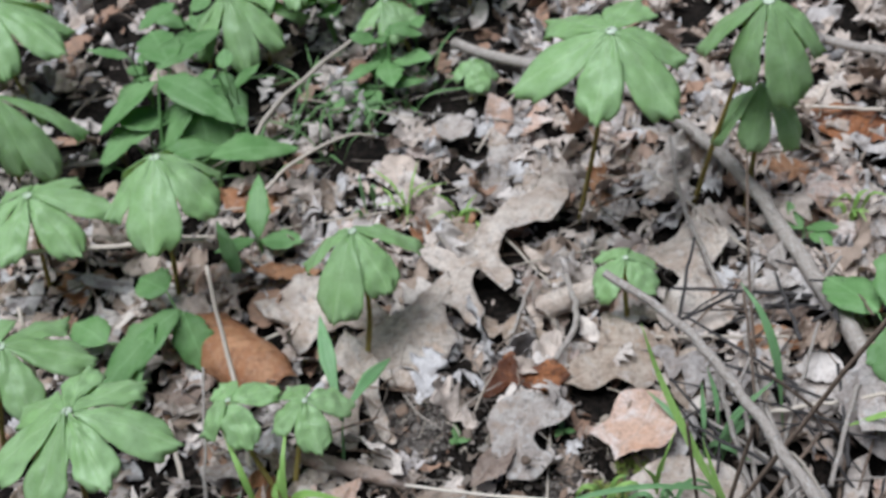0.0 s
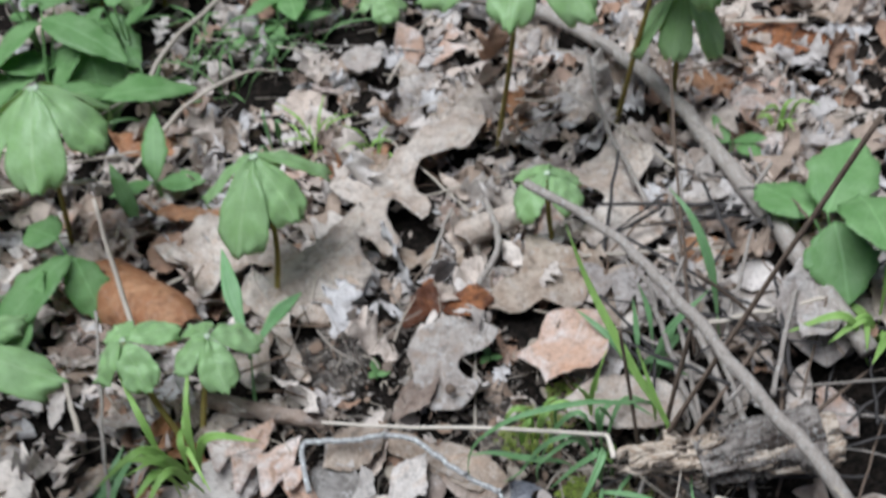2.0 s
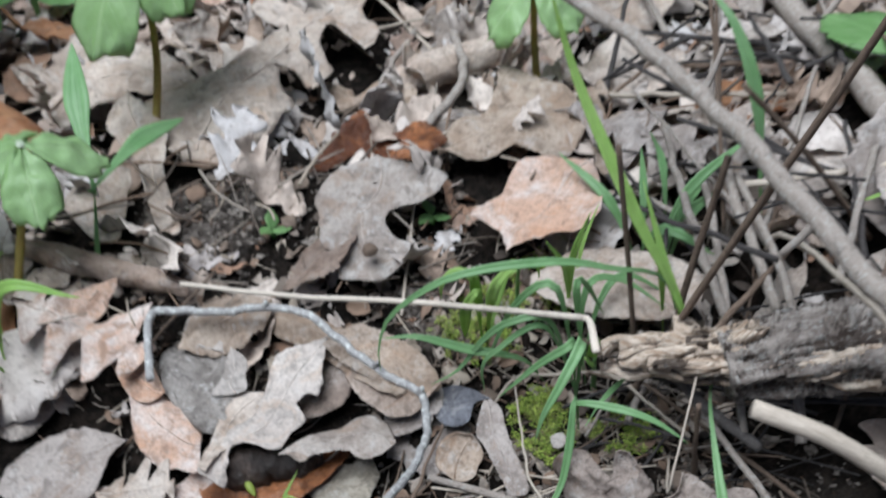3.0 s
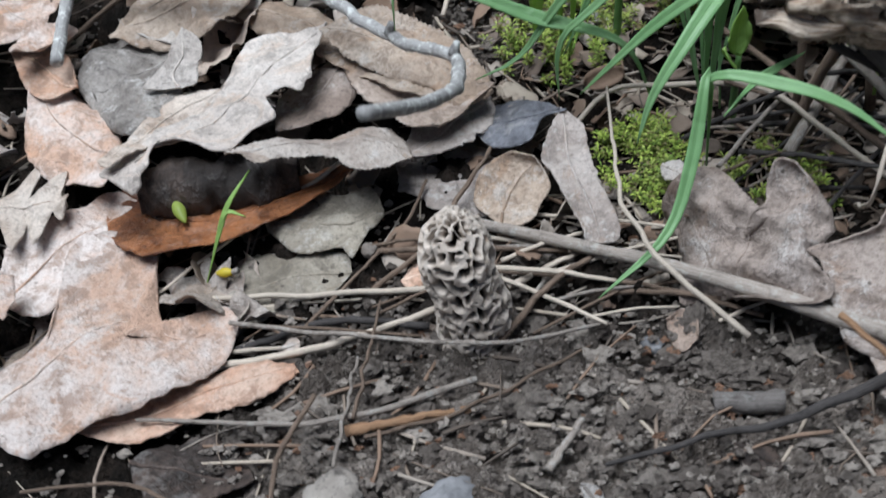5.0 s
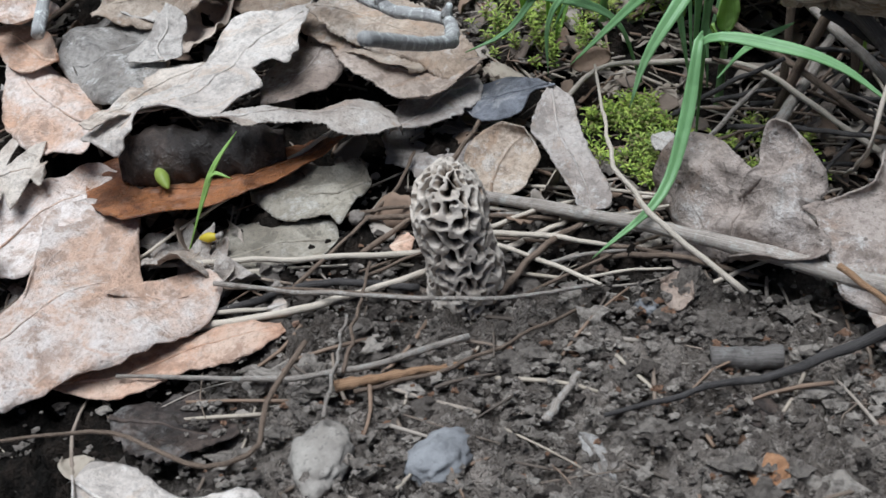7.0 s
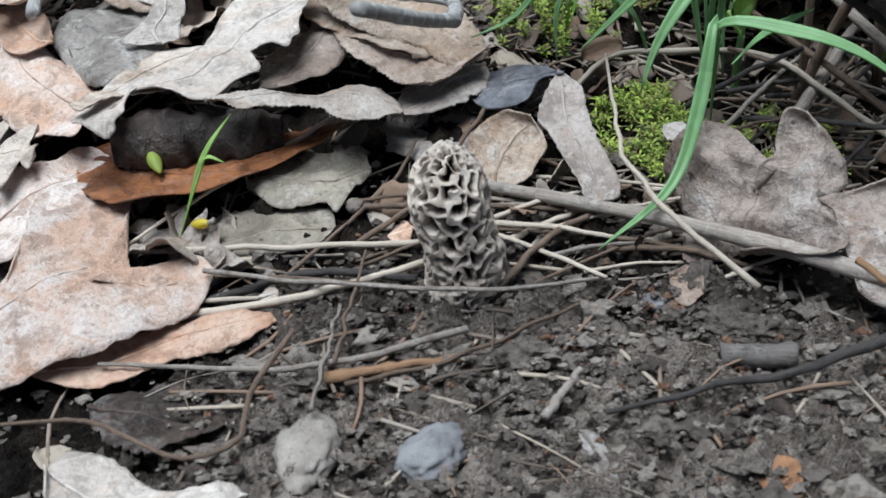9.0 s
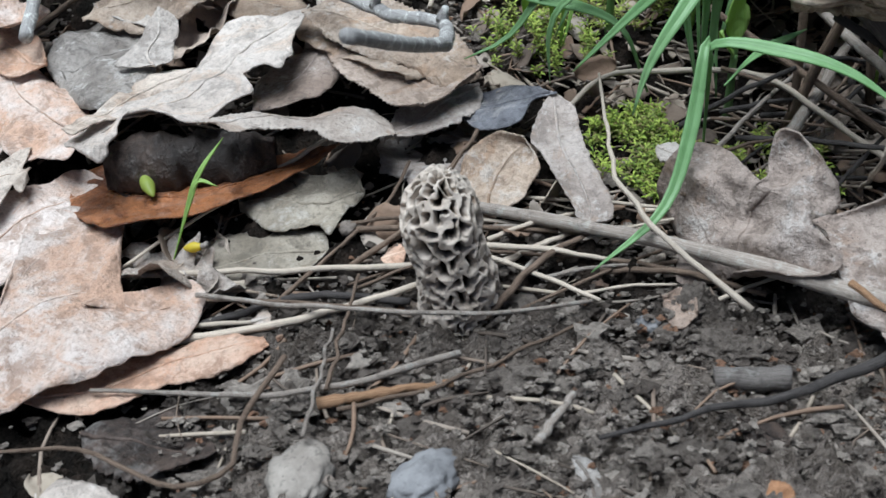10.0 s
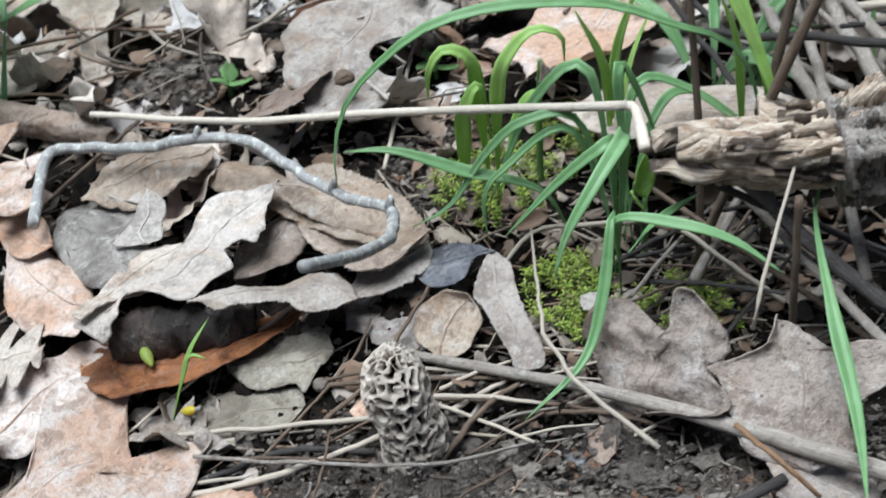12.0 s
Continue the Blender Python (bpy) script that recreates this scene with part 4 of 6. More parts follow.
leaf("round", (0.110, 1.105, 0.016), (0.146, 1.094, 0.016), 0.034, M_ASH, 8, 0, 0, 0.004, 50, 0)
leaf("ovate", (0.359, 0.624, 0.020), (0.374, 0.690, 0.060), 0.060, M_GREY, 20, -6, 0, 0.003, 51, 0, "leaning on a stick")
leaf("oak", (0.105, 0.842, 0.006), (0.165, 0.800, 0.016), 0.040, M_TAN, 0, 0, 0, 0.005, 52, 0)
leaf("oak", (-0.050, 0.690, 0.034), (0.020, 0.640, 0.026), 0.055, M_PINK, 0, 0, 0, 0.005, 53, 0)


# ---- scattered leaf litter ----
def scatter():
    rng = random.Random(7)
    shapes = []
    for i in range(16):
        kind = ("oak", "ovate", "oak", "oak", "ovate", "round", "oak", "strip")[i % 8]
        ln = 0.075
        wd = ln * {"oak": 0.62, "ovate": 0.5, "round": 0.75, "strip": 0.3}[kind]
        v, f, u = leaf_blade(kind, ln, wd, 60 + i, rng.choice((0, 12, -14, 22, -30, 42)), rng.choice((0, -9, 12)), 0.008, n=36, k=9, twist=rng.uniform(-0.7, 0.7))
        v = v - np.array((0, ln / 2, 0))
        rib = ribs(v, [[q * 9 + 4 for q in range(30)]], 0.0005, 0.012, i)
        shapes.append((kind, make_mesh("fallen_leaf", v, f, M_PALE, u), make_mesh("midrib", rib[0], rib[1], M_TAN)))
    mats = [M_PALE] * 7 + [M_TAN] * 4 + [M_GREY] * 5 + [M_ASH] * 4 + [M_PINK] * 4 + [M_BROWN] * 2 + [M_ORANGE]
    made, tries = 0, 0
    covered = lambda x, y, more: any((x - px) ** 2 + (y - py) ** 2 < (r + more) ** 2 for px, py, r in KEEP_CLEAR)
    while made < 300 and tries < 9000:
        tries += 1
        x, y = rng.uniform(-0.45, 0.62), rng.uniform(0.40, 1.12)
        if abs(x - 0.1) > 0.16 + 0.42 * (y - 0.3) or in_soil(x, y) > 0 or -0.01 < x < 0.20 and 0.56 < y < 0.71 or y > 1.0 and x < 0.15 and rng.random() < 0.5 or y > 0.6 and covered(x, y, 0.015) or (x - 0.12) ** 2 + (y - 0.5) ** 2 < 0.05 ** 2 or 0.08 < x < 0.25 and y < 0.565 or 0.15 < x < 0.29 and 0.61 < y < 0.72 or (x - 0.042) ** 2 + (y - 0.735) ** 2 < 0.052 ** 2:
            continue
        near = -0.03 < x < 0.27 and y < 0.68
        size = rng.uniform(0.35, 0.6) if near else rng.uniform(0.4, 0.8) if y < 0.8 else rng.uniform(0.5, 1.15)
        h = rng.uniform(0.001, 0.004) if near else rng.uniform(0.002, 0.008) if -0.12 < x < 0.3 and y < 0.85 else rng.uniform(0.003, 0.016)
        kind, me, rib = shapes[rng.randrange(len(shapes))]
        ob = new("fallen_leaf", me)
        mat = rng.choice(mats)
        ob.material_slots[0].link = "OBJECT"
        ob.material_slots[0].material = mat
        tilt = 8 if near else 13 if y < 0.8 else 20
        ob.matrix_world = Matrix.Translation((x, y, ground_z(x, y) + h)) @ pose(0, 0, 0, rng.gauss(0, tilt), rng.gauss(0, tilt) + (180 if rng.random() < 0.4 else 0), rng.uniform(0, 360)) @ Matrix.Scale(size, 4)
        tagged(ob, litter_label(kind, mat), "leaf", "fallen leaves")
        part("midrib", rib, ob)
        made += 1
    pieces = []
    small = []
    for i in range(14):
        kind = ("oak", "ovate", "oak", "round", "oak", "ovate", "strip")[i % 7]
        wd = 0.085 * {"oak": 0.62, "ovate": 0.5, "round": 0.75, "strip": 0.25}[kind]
        small.append(leaf_blade(kind, 0.085, wd, 90 + i, rng.choice((8, -20, 26, 48)), rng.choice((0, -12, 14)), 0.010, n=22, k=7))
    for _ in range(5600):
        if _ < 4800:
            y = 0.62 + 1.13 * rng.random() ** 0.72
            x = 0.1 + rng.uniform(-1, 1) * (0.2 + 0.5 * (y - 0.4))
        else:
            y, x = rng.uniform(-0.6, 2.6), rng.uniform(-1.6, 1.8)
            if 0.3 < y < 1.7 and abs(x - 0.1) < 0.2 + 0.5 * (y - 0.3) or abs(x - 0.1) < 0.35 and -0.1 < y < 0.65:
                continue
        v, f, u = small[rng.randrange(len(small))]
        if y > 1.06 and x < 0.2 and rng.random() < 0.5:
            continue
        low = y < 1.0 and covered(x, y, 0.004) or -0.01 < x < 0.20 and y < 0.71
        if in_soil(x, y) > 0.1 and y > 0.6 and rng.random() < 0.7 or y < 0.95 and abs(x - 0.1) < 0.3 and rng.random() < 0.15:
            continue
        m = Matrix.Translation((x, y, ground_z(x, y) + (0.001 if low else rng.uniform(0.0, 0.014)))) @ pose(0, 0, 0, rng.gauss(0, 4 if low else 26), rng.gauss(0, 4 if low else 26), rng.uniform(0, 360)) @ Matrix.Scale(rng.uniform(0.16, 0.45 if low else 0.70), 4)
        a = np.array(m)
        pieces.append((v @ a[:3, :3].T + a[:3, 3], f, u))
    plain = [leaf_blade(("oak", "ovate", "round")[i % 3], 0.085, 0.05, 120 + i, rng.choice((10, -20, 30)), 0, 0.009, n=12, k=3) for i in range(6)]
    for _ in range(7000):
        r, a = 4.2 * rng.random() ** 0.75, rng.uniform(0, 6.3)
        x, y = 0.1 + r * math.cos(a), 0.5 + r * math.sin(a)
        if y > 0.3 and abs(x - 0.1) < 0.25 + 0.52 * (y - 0.3) and y < 1.75 or r < 0.42:
            continue
        v, f, u = plain[rng.randrange(6)]
        m = np.array(Matrix.Translation((x, y, ground_z(x, y) + rng.uniform(0.0, 0.014))) @ pose(0, 0, 0, rng.gauss(0, 18), rng.gauss(0, 18), rng.uniform(0, 360)) @ Matrix.Scale(rng.uniform(0.5, 1.2), 4))
        pieces.append((v @ m[:3, :3].T + m[:3, 3], f, u))
    v, f, u = merged(pieces)
    tagged(new("leaf_litter", make_mesh("leaf_litter", v, f, M_LITTER, u)), "thick carpet of dry brown and tan leaves", "leaf litter", kind="stuff")


scatter()


# ---- sticks, twigs and straws ----
def stick(name, label, points, r0, r1, mat, n=26, sides=8, bend=0.0, seed=1, wob=0.14, category="twig", group="twigs and straws"):
    v, f, u = tube(points, r0, r1, n, sides, wob, seed, bend)
    return thing(name, label, category, group, me=make_mesh(name, v, f, mat, u))


lichen = stick("lichen_twig", "crooked grey twig with pale lichen, arched over leaves", [(0.0172, 0.630, 0.0230), (0.0169, 0.645, 0.0265), (0.0189, 0.661, 0.0316), (0.0316, 0.659, 0.0330), (0.051, 0.654, 0.0325), (0.0708, 0.649, 0.0356), (0.0881, 0.640, 0.0366), (0.0973, 0.628, 0.0356), (0.1145, 0.604, 0.0346), (0.1253, 0.590, 0.0375), (0.1306, 0.583, 0.0389), (0.1315, 0.574, 0.0405), (0.1293, 0.555, 0.0470), (0.1225, 0.535, 0.0570), (0.1122, 0.516, 0.0685)], 0.0019, 0.0015, M_TWIG, 110, 12, 0.0010, 2, 0.13)
for k, p in enumerate([(0.0708, 0.649, 0.0365), (0.1145, 0.604, 0.0356), (0.1306, 0.583, 0.0398)]):
    v, f, u = tube([p, (p[0] + 0.001, p[1] - 0.001, p[2] + 0.0035)], 0.0016, 0.0008, 5, 7, 0.3, k)
    part("bud", make_mesh("bud", v, f, M_TWIG, u), lichen)
reed = stick("reed_stem", "long dry straw-coloured grass stem with a bent knee", [(0.0343, 0.668, 0.0405), (0.0846, 0.648, 0.0402), (0.1358, 0.625, 0.0470), (0.2003, 0.592, 0.0555)], 0.0011, 0.0014, M_REED, 30, 9, 0.0004, 3, 0.06, group="twigs and straws")
v, f, u = tube([(0.1995, 0.5923, 0.0555), (0.2016, 0.5905, 0.0545), (0.2016, 0.5797, 0.0480)], 0.0014, 0.0018, 12, 9, 0.08, 4)
part("knee", make_mesh("knee", v, f, M_REED, u), reed, "bent lower joint of the stem")
stick("stick", "straight weathered grey stick lying behind the morel", [(0.128, 0.573, -0.004), (0.181, 0.538, 0.001), (0.221, 0.507, 0.003), (0.252, 0.482, 0.004)], 0.0014, 0.0025, M_STICK, 40, 10, 0.0006, 5, 0.12)
stick("twig", "thin pale twig leaning over a stick", [(0.172, 0.607, 0.010), (0.168, 0.563, 0.010), (0.171, 0.537, 0.010), (0.189, 0.516, 0.000)], 0.0004, 0.0008, M_STRAW, 26, 7, 0.0014, 6)
for pts, r0, r1, mat in [
    ([(0.040, 0.556, -0.006), (0.082, 0.551, -0.005), (0.120, 0.548, -0.005)], 0.0008, 0.0011, M_STRAW),
    ([(0.064, 0.531, -0.008), (0.094, 0.533, -0.006), (0.121, 0.541, -0.005)], 0.0013, 0.0011, M_STRAW),
    ([(0.070, 0.541, -0.003), (0.094, 0.534, -0.003), (0.132, 0.521, 0.001), (0.160, 0.531, -0.006)], 0.0008, 0.0006, M_STICK),
    ([(0.050, 0.516, -0.007), (0.094, 0.509, -0.006), (0.128, 0.517, -0.006)], 0.0006, 0.0011, M_STICK),
    ([(0.102, 0.505, -0.008), (0.124, 0.509, -0.007), (0.155, 0.525, -0.007)], 0.0007, 0.0005, M_ROOT),
    ([(0.101, 0.527, -0.005), (0.096, 0.494, -0.004)], 0.0005, 0.0006, M_STICK),
    ([(0.107, 0.541, -0.001), (0.100, 0.508, -0.005)], 0.0005, 0.0006, M_ROOT),
    ([(0.162, 0.599, 0.004), (0.172, 0.606, 0.009), (0.188, 0.602, 0.012), (0.212, 0.597, 0.011), (0.226, 0.580, 0.006), (0.238, 0.566, 0.000)], 0.0009, 0.0011, M_STRAW),
    ([(0.153, 0.490, -0.007), (0.180, 0.494, -0.005), (0.191, 0.494, -0.004), (0.216, 0.502, -0.002)], 0.0006, 0.0017, M_DARKTWIG),
    ([(0.030, 0.494, -0.002), (0.052, 0.492, 0.000), (0.063, 0.486, 0.000), (0.073, 0.480, 0.000), (0.084, 0.481, 0.002), (0.086, 0.490, 0.005), (0.094, 0.503, 0.009)], 0.0005, 0.0008, M_ROOT),
    ([(0.103, 0.599, 0.004), (0.074, 0.577, -0.001), (0.044, 0.552, -0.006)], 0.0008, 0.0005, M_STRAW),
    ([(0.141, 0.490, -0.007), (0.150, 0.503, -0.007)], 0.0013, 0.0010, M_STICK),
    ([(0.171, 0.543, -0.006), (0.177, 0.545, -0.006)], 0.0012, 0.0012, M_STRAW),
    ([(0.138, 0.547, -0.006), (0.160, 0.558, -0.005)], 0.0011, 0.0009, M_STRAW),
    ([(0.129, 0.650, 0.014), (0.152, 0.732, 0.038)], 0.0010, 0.0008, M_STRAW),
    ([(-0.045, 0.830, 0.014), (-0.033, 0.906, 0.008)], 0.0012, 0.0010, M_STRAW),
    ([(0.010, 0.655, 0.014), (0.048, 0.684, 0.030)], 0.0012, 0.0008, M_ROOT),
    ([(0.136, 0.553, -0.006), (0.170, 0.541, -0.004), (0.196, 0.528, -0.006)], 0.0006, 0.0008, M_ROOT),
    ([(0.118, 0.560, -0.004), (0.138, 0.592, 0.004), (0.148, 0.604, 0.006)], 0.0011, 0.0006, M_ROOT),
    ([(0.134, 0.528, -0.006), (0.150, 0.545, -0.003), (0.166, 0.556, -0.004)], 0.0012, 0.0009, M_ROOT),
    ([(0.088, 0.540, -0.006), (0.112, 0.570, -0.003), (0.120, 0.585, 0.001)], 0.0007, 0.0006, M_ROOT),
    ([(0.070, 0.536, -0.008), (0.094, 0.541, -0.006), (0.118, 0.536, -0.006)], 0.0012, 0.0012, M_DARKTWIG),
    ([(0.227, 0.560, -0.002), (0.214, 0.523, 0.030), (0.222, 0.535, 0.044), (0.236, 0.560, 0.050)], 0.0007, 0.0006, M_STRAW),
]:
    stick("straw" if mat is M_STRAW else "twig", {"straw": "dry pale grass straw lying in the litter", "grey_stick": "thin weathered grey twig on the soil", "brown_stem": "thin brown stem in the litter", "dark_twig": "damp blackish twig on the soil"}[mat.name], pts, r0 * 0.78, r1 * 0.78, mat, 22, 7, 0.0010, int(pts[0][0] * 999) % 50)
stick("stick", "brown weathered stick leaning out from under the log", [(0.2194, 0.5717, 0.045), (0.2328, 0.5719, 0.032), (0.2422, 0.5634, 0.022), (0.262, 0.552, 0.004)], 0.0019, 0.0024, M_STUB, 30, 10, 0.0006, 21, 0.12)
stick("twig", "thin orange-tan twig leaning on a leaf", [(0.206, 0.510, 0.010), (0.213, 0.498, 0.008), (0.221, 0.493, 0.000)], 0.0008, 0.0006, M_BARKCHIP, 18, 7, 0.0003, 3)
stick("bark_strip", "splintered orange-brown strip of bark on soil", [(0.098, 0.507, -0.008), (0.112, 0.508, -0.007), (0.126, 0.510, -0.008)], 0.0013, 0.0009, M_BARKCHIP, 16, 6, 0.0006, 8, 0.4, "bark")
stick("twig_stub", "short thick grey broken twig on the soil", [(0.179, 0.505, -0.008), (0.194, 0.503, -0.008)], 0.0023, 0.0026, M_STUB, 9, 14, 0.0006, 9, 0.20)

# upright dead stalks by the log
for pts, r in [
    ([(0.222, 0.597, 0.000), (0.221, 0.597, 0.045), (0.216, 0.605, 0.130)], 0.0012),
    ([(0.243, 0.598, 0.000), (0.240, 0.596, 0.043), (0.256, 0.600, 0.120)], 0.0016),
    ([(0.236, 0.553, -0.010), (0.233, 0.548, 0.022), (0.232, 0.546, 0.048)], 0.0012),
    ([(0.218, 0.592, -0.004), (0.236, 0.582, 0.057), (0.297, 0.551, 0.241), (0.316, 0.541, 0.298)], 0.0015),
    ([(0.300, 0.713, 0.020), (0.308, 0.760, 0.090), (0.322, 0.812, 0.150)], 0.0011),
    ([(0.345, 0.640, 0.020), (0.306, 0.640, 0.080), (0.276, 0.640, 0.120)], 0.0014),
    ([(0.283, 0.660, 0.022), (0.287, 0.690, 0.070), (0.290, 0.720, 0.110)], 0.0011),
]:
    stick("dead_stalk", "upright dry brown stalk of last year's plant", pts, r, r * 0.85, M_ROOT, 20, 8, 0.0008, int(pts[0][0] * 777) % 40, 0.1, "stalk", "dead stalks")

for pts, r in [
    ([(-0.078, 0.705, 0.018), (-0.079, 0.764, 0.060), (-0.082, 0.796, 0.090), (-0.081, 0.824, 0.140)], 0.0022),
    ([(-0.128, 0.711, 0.020), (-0.136, 0.750, 0.026), (-0.141, 0.780, 0.030)], 0.0024),
    ([(-0.211, 0.754, 0.010), (-0.212, 0.764, 0.100), (-0.216, 0.808, 0.150)], 0.0022),
]:
    stick("dead_stalk", "thin upright dry pinkish-tan stalk among young plants", pts, r, r * 0.7, M_STRAW, 20, 8, 0.0012, int(pts[0][1] * 777) % 40, 0.1, "stalk", "dead stalks")

# larger fallen branches on the bank
def with_stubs(branch, stubs):
    """Broken side twigs on a branch; rows of foot, end and radius."""
    for k, (a, b, r) in enumerate(stubs):
        v, f, u = tube([a, b], r, r * 0.6, 6, 8, 0.2, k)
        part("stub", make_mesh("stub", v, f, M_STICK, u), branch, "broken side twig")


with_stubs(stick("fallen_branch", "bare grey fallen branch propped above the leaves", [(0.198, 0.738, 0.136), (0.234, 0.690, 0.127), (0.254, 0.610, 0.135), (0.262, 0.557, 0.137), (0.272, 0.523, 0.131), (0.287, 0.473, 0.118), (0.335, 0.350, 0.010)], 0.0028, 0.0050, M_STICK, 60, 10, 0.003, 11, 0.15, "branch", "fallen branches"), [((0.252, 0.620, 0.134), (0.262, 0.628, 0.150), 0.0016), ((0.266, 0.545, 0.135), (0.252, 0.540, 0.128), 0.0018)])
with_stubs(stick("fallen_branch", "long grey fallen branch lying on leaf litter", [(0.150, 1.260, 0.010), (0.185, 1.217, 0.012), (0.297, 1.102, 0.022), (0.355, 0.963, 0.026), (0.371, 0.836, 0.030), (0.372, 0.702, 0.046), (0.385, 0.620, 0.030)], 0.0058, 0.0068, M_STICK, 60, 12, 0.003, 12, 0.14, "branch", "fallen branches"), [((0.340, 1.000, 0.026), (0.325, 1.010, 0.040), 0.0026), ((0.372, 0.780, 0.036), (0.392, 0.790, 0.052), 0.0024)])
for pts, r0, r1, mat in [
    ([(0.314, 0.990, 0.040), (0.303, 0.916, 0.030), (0.301, 0.800, 0.030)], 0.0016, 0.0020, M_STICK),
    ([(-0.330, 0.995, 0.060), (-0.104, 0.939, 0.070)], 0.0024, 0.0020, M_STRAW),
    ([(-0.380, 1.195, 0.010), (-0.216, 1.166, 0.010)], 0.0035, 0.0030, M_STICK),
    ([(-0.090, 1.020, 0.014), (-0.040, 1.068, 0.030), (0.017, 1.101, 0.030), (0.050, 1.118, 0.012)], 0.0020, 0.0016, M_STRAW),
    ([(-0.075, 1.135, 0.020), (-0.040, 1.170, 0.040), (0.055, 1.260, 0.045), (0.085, 1.292, 0.020)], 0.0026, 0.0020, M_STRAW),
    ([(0.232, 0.762, 0.036), (0.340, 0.732, 0.036)], 0.0016, 0.0014, M_STRAW),
    ([(0.290, 0.668, 0.040), (0.380, 0.660, 0.044)], 0.0018, 0.0014, M_STRAW),
    ([(0.160, 0.760, 0.034), (0.185, 0.800, 0.030), (0.190, 0.868, 0.014)], 0.0024, 0.0030, M_STICK),
    ([(0.128, 0.795, 0.020), (0.150, 0.845, 0.016), (0.168, 0.880, 0.012)], 0.0014, 0.0018, M_STICK),
    ([(0.285, 0.600, 0.030), (0.287, 0.660, 0.040), (0.300, 0.740, 0.040)], 0.0028, 0.0022, M_STICK),
    ([(0.262, 0.590, 0.030), (0.262, 0.650, 0.045), (0.272, 0.720, 0.040)], 0.0022, 0.0018, M_STICK),
    ([(0.310, 0.600, 0.040), (0.350, 0.660, 0.050), (0.400, 0.720, 0.030)], 0.0018, 0.0016, M_STICK),
    ([(0.283, 0.701, 0.040), (0.267, 0.618, 0.035), (0.256, 0.555, 0.012)], 0.0020, 0.0016, M_STICK),
    ([(0.291, 0.671, 0.045), (0.288, 0.598, 0.040), (0.276, 0.545, 0.012)], 0.0018, 0.0022, M_STICK),
    ([(0.293, 0.640, 0.018), (0.292, 0.610, 0.060), (0.282, 0.466, 0.130)], 0.0014, 0.0012, M_STRAW),
    ([(-0.110, 0.620, 0.010), (-0.105, 0.690, 0.050), (-0.100, 0.780, 0.080)], 0.0016, 0.0012, M_STICK),
    ([(0.520, 1.000, 0.012), (0.420, 1.040, 0.014)], 0.0020, 0.0016, M_STRAW),
    ([(0.470, 1.240, 0.012), (0.500, 1.140, 0.014), (0.560, 1.080, 0.014)], 0.0040, 0.0050, M_STICK),
]:
    stick("twig" if mat is not M_STRAW else "straw", {"straw": "dry pale grass straw lying in the litter", "grey_stick": "weathered grey twig on the leaf litter", "brown_stem": "brown twig in the litter"}[mat.name], pts, r0, r1, mat, 26, 8, 0.002, int(abs(pts[0][0]) * 999) % 50)


def straws():
    """Thin dry stems strewn round the morel and in the tangle by the log."""
    rng = random.Random(11)
    for k in range(185):
        if k < 30:
            x, y, a, ln = rng.uniform(0.06, 0.20), rng.uniform(0.528, 0.566), rng.gauss(0, 0.45), rng.uniform(0.02, 0.055)
            z, tilt, r = ground_z(x, y) + rng.uniform(0.002, 0.006), 0.05, rng.uniform(0.00035, 0.0008)
        elif k < 62:
            x, y, a, ln = rng.uniform(0.195, 0.285), rng.uniform(0.545, 0.600), rng.uniform(-0.9, 0.9), rng.uniform(0.025, 0.06)
            z, tilt, r = ground_z(x, y) + rng.uniform(0.003, 0.020), 0.35, rng.uniform(0.0004, 0.0009)
        elif k < 125:
            y = rng.uniform(0.66, 1.30)
            x, a, ln = 0.08 + rng.uniform(-1, 1) * (0.14 + 0.42 * (y - 0.4)), rng.uniform(0, 3.1), rng.uniform(0.05, 0.15)
            z, tilt, r = ground_z(x, y) + rng.uniform(0.012, 0.028), 0.08, rng.uniform(0.0006, 0.0015)
        else:
            x, y, a, ln = rng.uniform(0.24, 0.40), rng.uniform(0.55, 0.80), rng.uniform(0, 3.1), rng.uniform(0.06, 0.14)
            z, tilt, r = ground_z(x, y) + rng.uniform(0.012, 0.04), 0.3, rng.uniform(0.0007, 0.0018)
        if 62 <= k < 125 and y < 0.86 and k % 3:
            continue
        if (x - 0.1275) ** 2 + (y - 0.5335) ** 2 < 0.016 ** 2:
            continue
        d = np.array((math.cos(a) * ln, math.sin(a) * ln, rng.gauss(0, tilt) * ln)) / 2
        p = np.array((x, y, z))
        mat = rng.choice((M_ROOT, M_DARKTWIG, M_STICK, M_DARKTWIG) if 30 <= k < 62 or k >= 125 else (M_STRAW, M_STRAW, M_STICK, M_ROOT))
        stick("straw" if mat is M_STRAW else "twig", "thin dry pale straw among litter" if mat is M_STRAW else "thin brownish twig among litter", [p - d, p + (0, 0, 0.001), p + d], r, r * 0.7, mat, 18, 6, 0.0003 if k < 30 else 0.0008 if k < 62 else 0.0018, k, 0.15)


straws()


